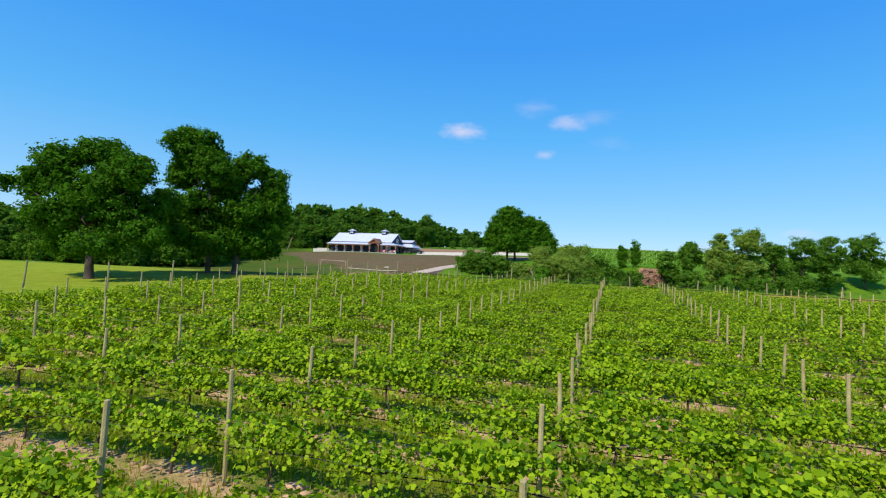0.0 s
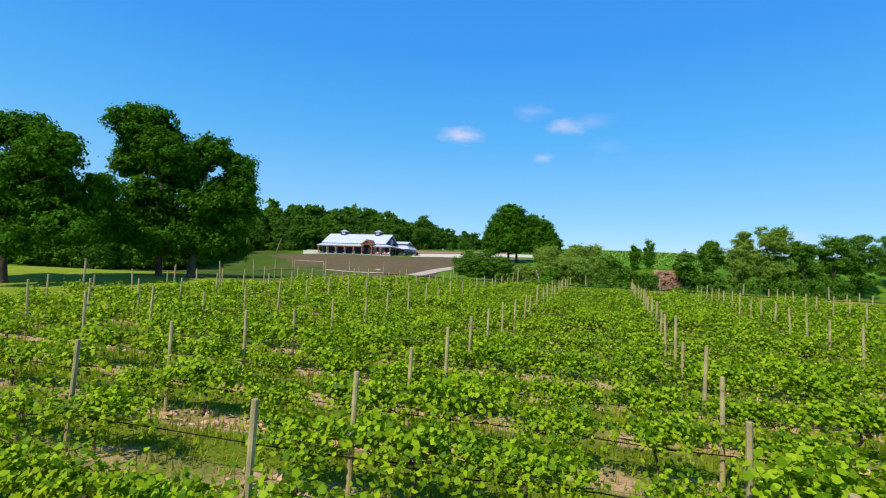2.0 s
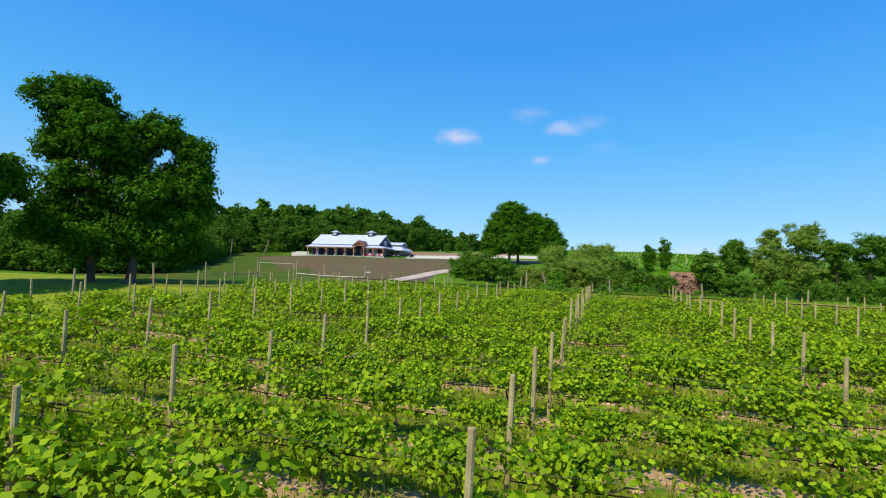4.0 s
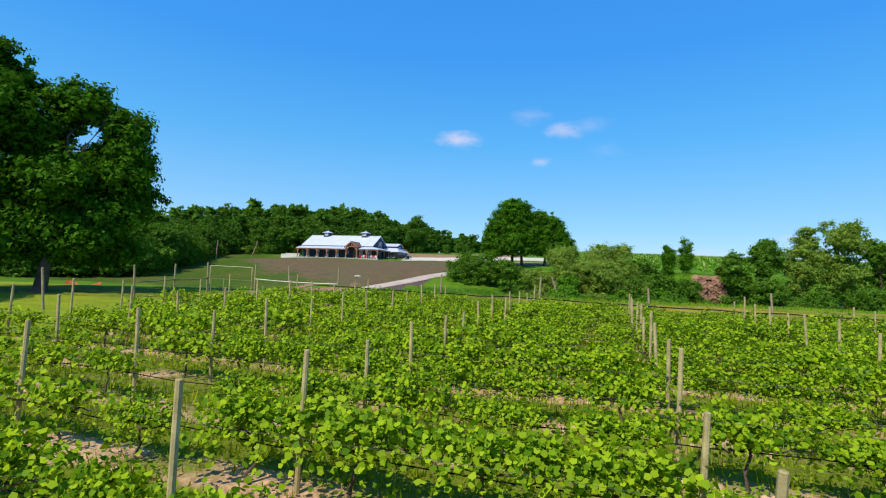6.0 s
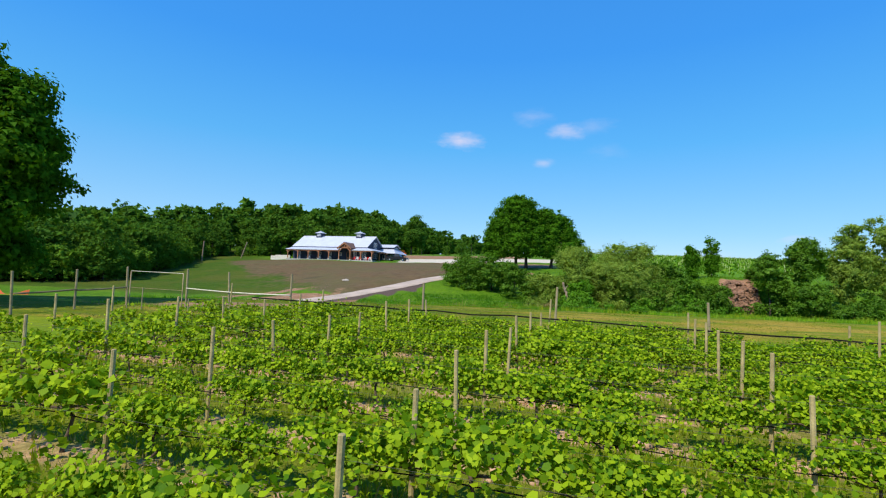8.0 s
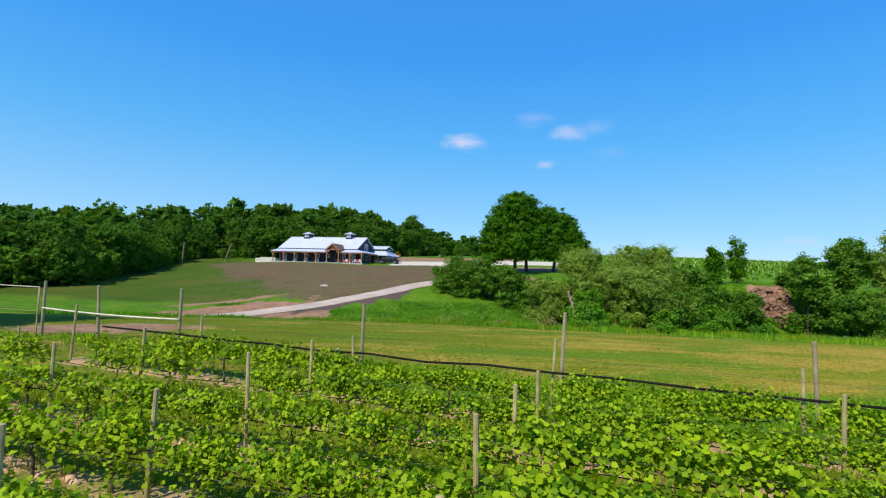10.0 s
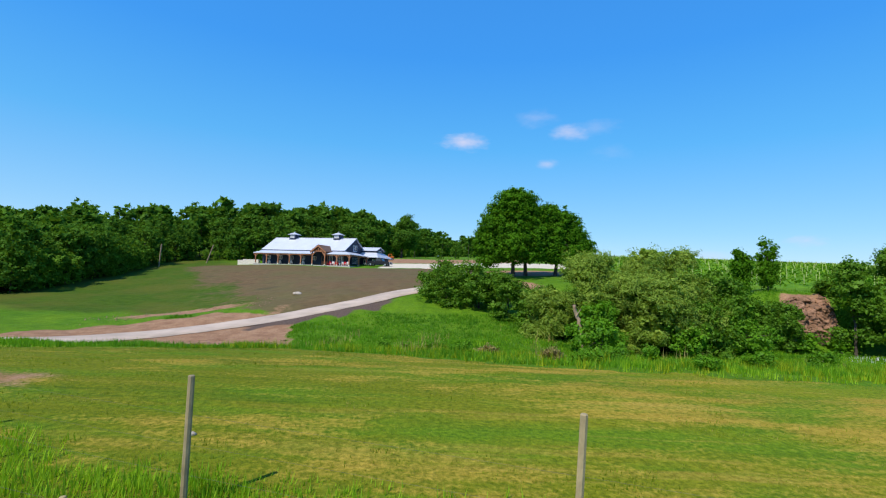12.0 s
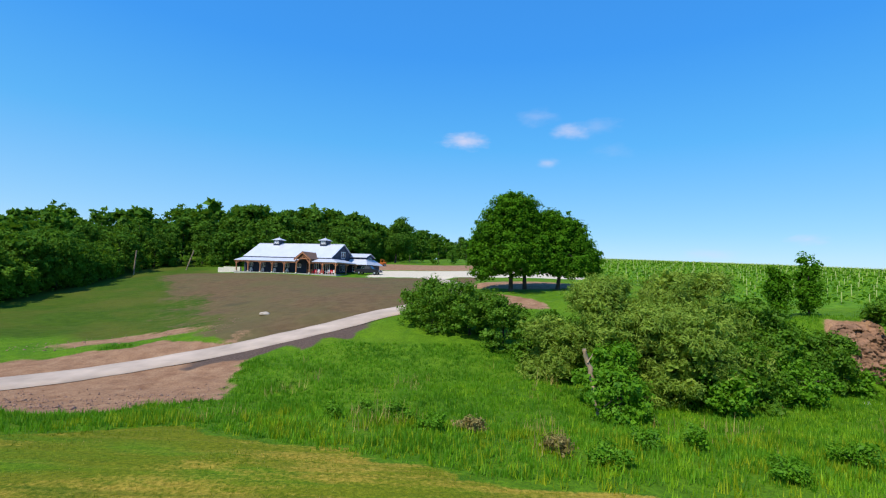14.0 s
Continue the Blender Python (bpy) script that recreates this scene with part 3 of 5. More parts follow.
def tree(name, base, lobes, sprays, spray, mat, trunk=0.4, fork=0.3, seed=0, clump=0.7, label="", category="tree", group="", limbs=9, shape=None, leaves="crown", stems=((0, 0),)):
    """A tree: an Empty at its foot with a trunk mesh (trunk, limbs) and a crown of leaf sprays. Lobes are relative to the foot."""
    r = np.random.RandomState(seed)
    x0, y0 = base
    ob = empty(name, Matrix.Translation((x0, y0, hz(x0, y0) - 0.05)), label, category, group)
    lobes = np.asarray(lobes, float)
    top = lobes[:, 2].max()
    pieces = []
    for k, (sx, sy) in enumerate(stems):
        mine = lobes if len(stems) == 1 else lobes[np.argsort((lobes[:, 0] - sx) ** 2 + (lobes[:, 1] - sy) ** 2)[:max(2, len(lobes) // len(stems) + 1)]]
        cx, cy = mine[:, 0].mean() * 0.6 + sx * 0.4, mine[:, 1].mean() * 0.6 + sy * 0.4
        f = np.array((sx + (cx - sx) * fork, sy + (cy - sy) * fork, top * fork))
        flare = tube(np.array([(sx, sy, -0.15), (sx, sy, 0.25), (sx + (f[0] - sx) * 0.3, sy + (f[1] - sy) * 0.3, top * fork * 0.45), f]),
                     np.array([trunk * 1.5, trunk * 1.08, trunk * 0.9, trunk * 0.78]), 9)
        pieces.append(flare)
        lead = np.array((cx, cy, top * 0.92))
        pieces.append(bough(r, f, lead, trunk * 0.75, trunk * 0.1, 0.0, 6, 7))
        for _ in range(limbs):
            L = mine[r.randint(len(mine))]
            t = r.uniform(0, 0.55)
            a = f + (lead - f) * t
            b = L[:3] + r.normal(size=3) * np.array((L[3], L[3], L[4])) * 0.35
            b[2] = max(b[2], a[2] * 0.8)
            pieces.append(bough(r, a, b, trunk * (0.5 - 0.45 * t), trunk * 0.05, 0.08, 5, 5))
    v, f = join(pieces)
    add_mesh("trunk", v, f, M_BARK, ob, smooth=True)
    at, face = crown_points(r, lobes, sprays, clump)
    at[:, 2] = np.maximum(at[:, 2], 0.02)
    outer = scatter(TUFT if shape is None else shape, TUFT_Q, at, spray * r.uniform(0.55, 1.25, len(at)), turn_facing(r, face))
    inside, _ = crown_points(r, swell(lobes, 0.72), max(30, sprays // 6), clump, 0.15)
    inner = scatter(SPRAY, SPRAY_Q, inside, spray * 1.9 * r.uniform(0.7, 1.2, len(inside)), turn_random(r, len(inside), 0.3))
    v, f = join([outer, inner])
    add_mesh(leaves, v, f, mat, ob)
    return ob


def lobes_ball(r, w, h, low, n, wx=1.0):
    """Lobes that fill a rounded crown of width w between heights low and h."""
    out = []
    for _ in range(n):
        t = r.uniform(0, 1) ** 0.8
        zz = low + (h - low) * (0.12 + 0.76 * t)
        reach = w * 0.5 * math.sqrt(max(0.05, 1 - (2 * (zz - low) / (h - low) - 0.9) ** 2 * 0.85))
        a, q = r.uniform(0, 6.28), r.uniform(0.25, 0.72)
        s = r.uniform(0.16, 0.27) * w
        out.append((math.cos(a) * reach * q * wx, math.sin(a) * reach * q, zz, s, s * r.uniform(0.6, 0.8)))
    return out


# ---- vineyard ----
VINE_LEAF = block([(0, 0.04, 0), (-0.52, 0.28, 0.14), (-0.30, 0.86, 0.0), (0.26, 0.92, 0.0), (0.54, 0.34, 0.14)])
VINE_LEAF_Q = np.array([(0, 4, 3, 2, 1)])


def vine_variant(seed):
    """One grapevine: shoots rising from two arms. Returns leaf places, sizes and turns, and wood arrays."""
    r = np.random.RandomState(seed)
    at, out = [], []
    full, hang, gather = r.uniform(0.8, 1.15), r.uniform(1.0, 2.1), r.uniform(0.25, 0.6)
    for k in range(int(118 * full)):
        sx = max(-0.82, min(0.82, r.uniform(-0.8, 0.8) if r.uniform() < gather else r.normal() * 0.36))
        side = r.choice((-1, 1))
        if k % 5 < 2:
            # upright shoots
            d = np.array((r.normal() * 0.3, side * abs(r.normal()) * 0.22, 1.0))
            l, base, droop = r.uniform(0.30, 0.72), 0.66, 0.25
        else:
            # shoots that hang over either side
            d = np.array((r.normal() * 0.45, side * r.uniform(0.12, 0.45), r.uniform(0.1, 0.6)))
            l, base, droop = r.uniform(0.32, 0.68), r.uniform(0.66, 1.02), hang
        d /= np.linalg.norm(d)
        m = int(l / 0.054) + 2
        t = np.linspace(0.1, 1, m)[:, None]
        p = np.array((sx, r.normal() * 0.05, base)) + d * l * t
        p[:, 2] -= (t[:, 0] ** 2) * l * droop * r.uniform(0.4, 1.2)
        p += r.normal(size=p.shape) * 0.05
        at.append(p)
        out.append(np.full(m, side))
    low = r.normal(size=(34, 3)) * np.array((0.34, 0.12, 0.10)) + np.array((0, 0, 0.60))
    at = np.concatenate(at + [low])
    out = np.concatenate(out + [r.choice((-1, 1), len(low))])
    sizes = r.uniform(0.046, 0.096, len(at))
    # blades lie like shingles: facing out and up, tips hanging
    w = r.normal(size=at.shape) * 0.42 + np.stack((np.zeros(len(at)), out * 0.55, np.full(len(at), 0.62)), 1)
    w /= np.linalg.norm(w, axis=1, keepdims=True)
    v = r.normal(size=at.shape) * 0.55 + np.stack((np.zeros(len(at)), out * 0.5, np.full(len(at), -0.6)), 1)
    v -= w * (v * w).sum(1, keepdims=True)
    v /= np.linalg.norm(v, axis=1, keepdims=True)
    turns = np.stack((np.cross(v, w), v, w), 1)
    wood = [bough(r, (0, 0, -0.05), (r.normal() * 0.05, 0, 0.62), 0.030, 0.02, 0, 5, 5)]
    for side in (-1, 1):
        wood.append(bough(r, (0, 0, 0.58), (side * 0.8, 0, 0.66), 0.02, 0.008, 0.02, 5, 4))
    return at, sizes, turns, join(wood)


VARIANTS = [vine_variant(100 + k) for k in range(12)]
M_VINEWOOD = surface("vine_wood", (0.12, 0.085, 0.06), 0.95, vary=0.3, fine=60, bump=0.5)
vine_models = []
VINE_FULL = [scatter(VINE_LEAF, VINE_LEAF_Q, at, size, fr) for at, size, fr, wd in VARIANTS]
VINE_MID = [scatter(LEAF, LEAF_Q, at[::3], size[::3] * 1.45, fr[::3]) for at, size, fr, wd in VARIANTS]
VINE_PLAIN = [scatter(LEAF, LEAF_Q, at[::8], size[::8] * 2.1, fr[::8]) for at, size, fr, wd in VARIANTS]
for lv, (_, _, _, wd) in zip(VINE_FULL, VARIANTS):
    ob = empty("grapevine", Matrix.Translation((0, 0, -50)), "leafy green grapevine on its trellis above bare soil", "grapevine", "vines in the rows")
    add_mesh("foliage", lv[0], lv[1], M_VINE, ob)
    add_mesh("vine_trunk", wd[0], wd[1], M_VINEWOOD, ob, "thin brown vine stem", smooth=True)
    vine_models.append(ob)
used = set()
rv = np.random.RandomState(7)
rest_leaf, rest_wood = [], []
near_spots, far_spots = [], []
posts = []
for j in range(FIRST_ROW, LAST_ROW + 1):
    ang = math.atan(row_slope(j))
    for q in range(-40, 36):
        px0 = POST_X + NEXT_X * j + ALONG_X * (q + 0.5) / 3.0 + rv.normal() * 0.08
        py0 = row_at(j, px0)
        if not (in_vineyard(np.array([px0]), np.array([py0]))[0] > 0.9 and -40 < px0 < 46) or rv.uniform() < 0.04:
            continue
        tall = np.clip(1.0 + rv.normal() * 0.12, 0.72, 1.2)
        spot = (px0, py0, ang + (math.pi if rv.uniform() < 0.5 else 0), rv.randint(len(VARIANTS)), tall, tall * rv.uniform(0.9, 1.12))
        near_spots.append(spot)
    for c in range(-10, 11):
        pxp = POST_X + ALONG_X * c + NEXT_X * j + 0.0022 * c * j + rv.normal() * 0.04
        pyp = row_at(j, pxp) + rv.normal() * 0.03
        if in_vineyard(np.array([pxp]), np.array([pyp]))[0] > 0.5 and -42 < pxp < 48:
            posts.append((pxp, pyp, 1.83 + np.clip(rv.normal() * 0.09, -0.2, 0.2), rv.normal() * 1.3, rv.normal() * 1.3))
near_spots.sort(key=lambda s: abs(s[0] - 0.13 * s[1] - 0.5))
far_spots = near_spots[300:]
near_spots = near_spots[:300]
for x0, y0, a, k, s, wide in near_spots:
    m = Matrix.Translation((x0, y0, hz(x0, y0))) @ Matrix.Rotation(a, 4, "Z") @ Matrix.Diagonal((wide, wide, s, 1))
    if k not in used:
        used.add(k)
        vine_models[k].matrix_basis = m
    else:
        made = copy_thing(vine_models[k], m)
        made.matrix_basis = m
for n_, (x0, y0, a, k, s, wide) in enumerate(far_spots):
    ca, sa = math.cos(a), math.sin(a)
    rot = np.array(((ca * wide, sa * wide, 0), (-sa * wide, ca * wide, 0), (0, 0, s)))
    (lv, lf), (wv, wf) = (VINE_MID if n_ < 620 else VINE_PLAIN)[k], VARIANTS[k][3]
    o = np.array((x0, y0, hz(x0, y0)))
    rest_leaf.append((lv @ rot + o, lf))
    rest_wood.append((wv @ rot + o, *wf))
v, f = join(rest_leaf)
tagged(add_mesh("vine_foliage", v, f, M_VINE), "dense green vine foliage on the farther trellis rows", "vines", kind="stuff")
v, f = join(rest_wood)
tagged(add_mesh("vine_stems", v, f, M_VINEWOOD, smooth=True), "thin brown vine stems on the farther trellis rows", "vines", kind="stuff")


def post_mesh(h, rad, sides=8, square=False):
    bm = bmesh.new()
    if square:
        bmesh.ops.create_cube(bm, size=1)
        for vv in bm.verts:
            vv.co = Vector((vv.co.x * rad * 2, vv.co.y * rad * 2, (vv.co.z + 0.5) * (h + 0.3) - 0.3))
    else:
        bmesh.ops.create_cone(bm, cap_ends=True, segments=sides, radius1=rad, radius2=rad * 0.92, depth=h + 0.3)
        for vv in bm.verts:
            vv.co.z += (h + 0.3) / 2 - 0.3
    bmesh.ops.bevel(bm, geom=[e for e in bm.edges if all(vv.co.z > h - 0.01 for vv in e.verts)], offset=rad * 0.22, segments=1, affect="EDGES")
    return bm


posts.sort(key=lambda p: abs(p[0] - 0.13 * p[1]))
first, rest = None, []
for n_, (x0, y0, h, lx, ly) in enumerate(posts):
    m = pose(x0, y0, hz(x0, y0), lx, ly, (x0 * 37 + y0 * 91) % 360) @ Matrix.Diagonal((1, 1, h / 1.8, 1))
    if first is None:
        first = part("trellis_post", post_mesh(1.8, 0.040), M_POST)
        tagged(first, "weathered round wooden trellis post in a vine row", "post", "trellis posts")
        first.matrix_basis = m
    elif n_ < 290:
        copy_thing(first, m).matrix_basis = m
    else:
        v, f, cap = tube([m @ Vector((0, 0, -0.2)), m @ Vector((0, 0, 0.9)), m @ Vector((0, 0, 1.8))], [0.040, 0.039, 0.038], 6)
        rest.append((v, f, cap))
v, f = join(rest)
tagged(add_mesh("far_trellis_posts", v, f, M_POST), "weathered wooden posts of the outer vine rows", "posts", kind="stuff")

# wires and drip hose of each row
for i in range(FIRST_ROW, LAST_ROW + 1):
    xs = np.arange(-44, 49.5, 1.5)
    ys = row_at(i, xs)
    ok = in_vineyard(xs, ys) > 0.5
    xs, ys = xs[ok], ys[ok]
    if len(xs) < 4:
        continue
    zs = height(xs, ys)
    trellis = empty("trellis", Matrix.Identity(4), "thin trellis wires and black drip hose along a vine row", "trellis", "trellis wires")
    for wz in (0.74, 1.15, 1.55):
        v, f, cap = tube(np.stack((xs, ys + 0.03, zs + wz), 1), np.full(len(xs), 0.0022), 3)
        add_mesh("wire", v, f, M_WIRE, trellis)
    sag = 0.03 * np.sin(xs * 1.9 + i)
    top = 1.2 if i == LAST_ROW else 0.6
    v, f, cap = tube(np.stack((xs, ys - 0.04, zs + top + sag), 1), np.full(len(xs), 0.030 if i == LAST_ROW else 0.010), 5)
    add_mesh("drip_hose", v, f, M_HOSE, trellis, "black plastic irrigation hose", smooth=True)

# ---- trees ----
r = np.random.RandomState(11)
tree("tree", (-34.3, 48), deepen(swell([(0, 0, 8.2, 3.2, 2.4), (-5.2, 0, 9.8, 1.9, 1.2), (-3.6, 1, 11.6, 2.0, 1.4), (-0.6, 0, 12.6, 2.2, 1.5), (1.8, 1, 11.4, 2.0, 1.4), (4.6, -1, 10.6, 1.7, 1.7), (5.2, 1, 7.8, 1.9, 1.5),
     (2.5, 2, 6.0, 2.8, 1.6), (-3.4, -1, 6.2, 2.6, 1.7), (-1, 3, 9, 2.6, 2.0), (5.6, 0, 4.6, 2.0, 1.3), (-7.8, 0.5, 9.4, 1.3, 0.8), (-8.8, 0.3, 9.2, 1.0, 0.7), (-6.2, 0.3, 9.9, 1.3, 0.8), (-4.6, 1.5, 3.6, 2.2, 1.2), (2.6, -2, 3.4, 2.0, 1.0), (-6.6, -0.8, 8.4, 0.9, 0.5)], 1.06), 0.2, 1.3), 56000, 0.27, M_MAPLE, 0.42, 0.22, 1, 0.40,
     "large dark green deciduous tree on the lawn", limbs=20)
tree("tree", (-27.3, 57.5), deepen(swell([(-3.2, 0, 15.2, 2.0, 1.6), (-4.3, 0.2, 16.9, 1.1, 0.8), (-4.6, 0.2, 15.0, 1.2, 1.0), (-4.8, 0.4, 12.2, 1.4, 1.1), (-1.2, 0.4, 15.8, 1.4, 1.2), (-2.8, 0.2, 13.9, 1.7, 1.4), (-1.0, 0.3, 14.2, 1.7, 1.4), (1.2, 0, 11.6, 1.8, 1.5), (-4.2, 0.3, 13.6, 1.1, 0.9), (-4.0, 0.4, 11.2, 1.9, 1.4), (0, 0, 12.6, 2.0, 1.7), (-2.4, 0.5, 12.9, 1.5, 1.2), (-1.4, 0, 8.2, 2.2, 1.4), (-3.2, 0, 6.4, 1.9, 1.4), (-1.0, -0.5, 6.4, 2.3, 1.6), (0.8, 0, 3.5, 1.9, 1.2), (-1.6, 0, 3.2, 1.9, 1.1), (-0.4, 1, 5.2, 2.4, 1.6), (-2.8, -0.5, 4.4, 1.9, 1.2), (0.4, 0, 10.2, 2.0, 1.5)], 1.03), 0.3, 1.5),
     48000, 0.27, M_MAPLE, 0.3, 0.3, 2, 0.36, "tall dark green deciduous tree with a ragged top", limbs=16)
tree("tree", (-24.4, 58), deepen(swell([(0.5, 0, 13.0, 2.1, 1.8), (3.0, 0, 11.6, 1.7, 1.6), (-1.4, 0, 10.6, 2.0, 1.7), (1.6, 1, 9.2, 2.5, 1.8), (3.7, 0.3, 8.2, 1.5, 1.3), (1.0, 1, 6.2, 2.6, 1.8), (-1.6, -0.5, 5.6, 2.1, 1.5), (2.8, 0.5, 5.0, 2.0, 1.5), (3.4, 0, 6.4, 1.1, 0.8), (0.6, -1, 3.2, 2.2, 1.1), (3.0, 0, 4.0, 1.2, 1.0), (3.5, 0, 9.6, 1.1, 1.2), (4.2, 0.2, 8.0, 1.1, 1.2), (3.9, 0, 10.2, 0.9, 1.0), (2.2, 2.0, 7.0, 2.0, 1.6), (-1.5, 0, 3.5, 2.2, 1.4), (1.6, 0.6, 3.2, 2.1, 1.3), (-0.5, -1.2, 4.6, 2.4, 1.6), (0.8, -1, 7.4, 2.4, 1.8), (0.8, 2.5, 9.5, 2.2, 1.8)], 1.0), 1.8, 1.5),
     56000, 0.27, M_MAPLE, 0.38, 0.25, 3, 0.38, "broad dark green deciduous tree casting shade on grass", limbs=18)
tree("oak", (16.6, 127), swell([(0.4, 0, 11.4, 2.6, 2.0), (-0.4, 0, 12.3, 2.3, 1.4), (1.6, 0, 11.6, 2.0, 1.5), (-4.4, 0, 6.2, 1.6, 1.2), (-4.6, -0.5, 3.9, 1.4, 0.9), (-2.0, 0, 10.2, 2.2, 1.8), (2.6, 0.5, 9.6, 2.4, 2.0), (-3.2, 0, 7.6, 2.4, 1.8), (0, -1, 8.4, 3.0, 2.0), (3.6, 0, 6.8, 2.6, 1.9), (-3.6, -1, 5.0, 2.2, 1.5), (0.5, -2, 5.4, 3.0, 1.7), (3.0, -1, 4.2, 2.4, 1.4), (-3.9, -1, 2.6, 1.7, 0.9), (-1, 2, 6, 3, 2), (-1.6, -1.6, 3.3, 2.0, 1.1), (1.4, -1.8, 3.2, 1.9, 1.0), (0.2, 0.2, 13.0, 1.5, 1.0)], 1.1),
     50000, 0.30, M_OAK, 0.33, 0.2, 4, 0.42, "large round green oak beside the gravel yard", limbs=14, stems=((0, 0), (2.2, 1.4)))
tree("oak", (23.6, 128.5), swell([(-1, 0, 9.6, 2.3, 1.7), (1.4, 0, 8.8, 2.0, 1.5), (0, 0, 7.0, 2.8, 1.9), (2.8, 0, 6.6, 2.0, 1.6), (3.9, 0, 4.6, 1.9, 1.3), (-1.2, -1, 4.8, 2.4, 1.5), (1.6, -1, 4.0, 2.6, 1.3), (4.6, 0, 3.0, 1.4, 0.9), (-0.8, -1.2, 3.2, 2.0, 1.0), (1.8, -1.4, 2.9, 1.8, 0.9)], 1.1),
     34000, 0.30, M_OAK, 0.32, 0.2, 5, 0.42, "round green oak beside the gravel yard", limbs=16)
tree("tree", (-9, 214), lobes_ball(r, 11, 15, 1.5, 12), 16000, 0.40, M_WOOD, 0.35, 0.25, 6, 0.6, "rounded dark green tree before the woods")

# woods on the hill
def wood_arrays(seed, count, spray, inner):
    rr = np.random.RandomState(seed)
    h = rr.uniform(13, 17)
    lb = lobes_ball(rr, rr.uniform(9, 11.5), h, -0.5, 26)
    at, face = crown_points(rr, lb, count, 0.5, 0.7, 9, 0.15)
    lv = scatter(TUFT, TUFT_Q, at, spray * rr.uniform(0.6, 1.3, len(at)), turn_facing(rr, face, 0.6, 0.5))
    at, _ = crown_points(rr, swell(lb, 0.75), inner, 0.6, 0.1)
    fill = scatter(TUFT, TUFT_Q, at, spray * 2.6 * rr.uniform(0.7, 1.2, len(at)), turn_random(rr, len(at), 0.3))
    tr = tube([(0, 0, -0.5), (0, 0, h * 0.4), (0.3, 0, h * 0.8)], [0.22, 0.17, 0.05], 5)
    return join([lv, fill]), tr


woods_fine = [wood_arrays(300 + k, 2700, 0.58, 240) for k in range(8)]
woods_far = [wood_arrays(320 + k, 760, 1.05, 90) for k in range(7)]
thickets = [wood_arrays(340 + k, 1000, 0.74, 100) for k in range(6)]
leaf_bits, wood_bits, thicket_bits = [], [], []
rw = np.random.RandomState(17)
# the wood's edge, walked from the lawn round behind the barn and up the hill
EDGE = block([(-230, 96), (-110, 103), (-68, 107), (-59, 115), (-57, 124), (-56, 135), (-58.5, 150), (-65, 172), (-62, 181), (-51, 187), (-30, 194), (-14, 202), (-13, 232), (-6, 285), (14, 335)])
LONG = np.concatenate(([0], np.cumsum(np.hypot(*np.diff(EDGE, axis=0).T))))


def beside(s, off):
    """The place a length s along the wood's edge and off metres into the wood."""
    x0, y0 = np.interp(s, LONG, EDGE[:, 0]), np.interp(s, LONG, EDGE[:, 1])
    x1, y1 = np.interp(s + 6, LONG, EDGE[:, 0]), np.interp(s + 6, LONG, EDGE[:, 1])
    x2, y2 = np.interp(s - 6, LONG, EDGE[:, 0]), np.interp(s - 6, LONG, EDGE[:, 1])
    l = math.hypot(x1 - x2, y1 - y2)
    return x0 - (y1 - y2) / l * off, y0 + (x1 - x2) / l * off


def plant(x0, y0, s, models, stem=True, into=leaf_bits):
    lv, (tv, tf, cap) = models[rw.randint(len(models))]
    a = rw.uniform(0, 6.28)
    rot = np.array(((math.cos(a), math.sin(a), 0), (-math.sin(a), math.cos(a), 0), (0, 0, 1))) * s
    o = np.array((x0, y0, hz(x0, y0)))
    into.append((lv[0] @ rot + o, *lv[1]))
    if stem:
        wood_bits.append((tv @ rot + o, tf))


def bulk(x0, y0):
    return np.interp(x0 + 0.3 * (y0 - 150), (-210, -100, -60, -30, 0, 12), (0.70, 0.74, 0.84, 1.0, 0.95, 0.85)) * rw.uniform(0.82, 1.16)


for k in range(5):
    for s0 in np.arange(60, LONG[-1], 5.4):
        x1, y1 = beside(s0 + rw.normal() * 1.2, 4.5 + 5.5 * k + rw.normal() * 1.2)
        fine_here = k < 2 and x1 > -85 and y1 < 215
        plant(x1, y1, bulk(x1, y1) * (0.8 if k == 0 else 1.0), woods_fine if fine_here else woods_far)
for k in range(190):
    x1, y1 = beside(rw.uniform(0, LONG[-1]), rw.uniform(28, 100))
    plant(x1, y1, bulk(x1, y1) * 1.08, woods_far)
# crowns along the hill's crest
for x1 in np.arange(-190, 20, 4.6):
    y1 = 235 + rw.normal() * 6
    crest = np.interp(x1, (-190, -157, -127, -115, -102, -92, -82, -60, -49, -40, -28, -20, -14, 1, 20), (26, 27.2, 27.6, 27.4, 30.2, 29.8, 31.2, 31.2, 30.0, 29.4, 27.8, 26.8, 25.0, 23.2, 21.0))
    plant(x1 + rw.normal(), y1, (crest + rw.normal() * 0.9 - hz(x1, y1)) / 15.0, woods_far)
# thicket along the edge, thickest at the foot of the hill
for k in range(2):
    for s0 in np.arange(100, LONG[-1] - 60, 2.7):
        x1, y1 = beside(s0, rw.uniform(0.5, 3.5) + 1.5 * k)
        low = y1 > 168
        plant(x1, y1, rw.uniform(0.16, 0.26) if low else rw.uniform(0.26, 0.50), thickets, False, thicket_bits)
for k in range(60):
    plant(rw.uniform(-30, 46), rw.uniform(330, 390), rw.uniform(0.6, 0.85), woods_far)
for x0, y0, q in ((4, 200, 0.3), (9, 203, 0.34), (46, 250, 0.3), (75, 290, 0.25)):
    plant(x0, y0, q, thickets)
v, f = join(leaf_bits)
tagged(add_mesh("woods", v, f, M_WOOD), "dark green mixed woods covering the hill", "woods", kind="stuff")
v, f = join(thicket_bits)
tagged(add_mesh("thicket", v, f, M_THICKET), "lighter green bushes along the edge of the woods", "thicket", kind="stuff")
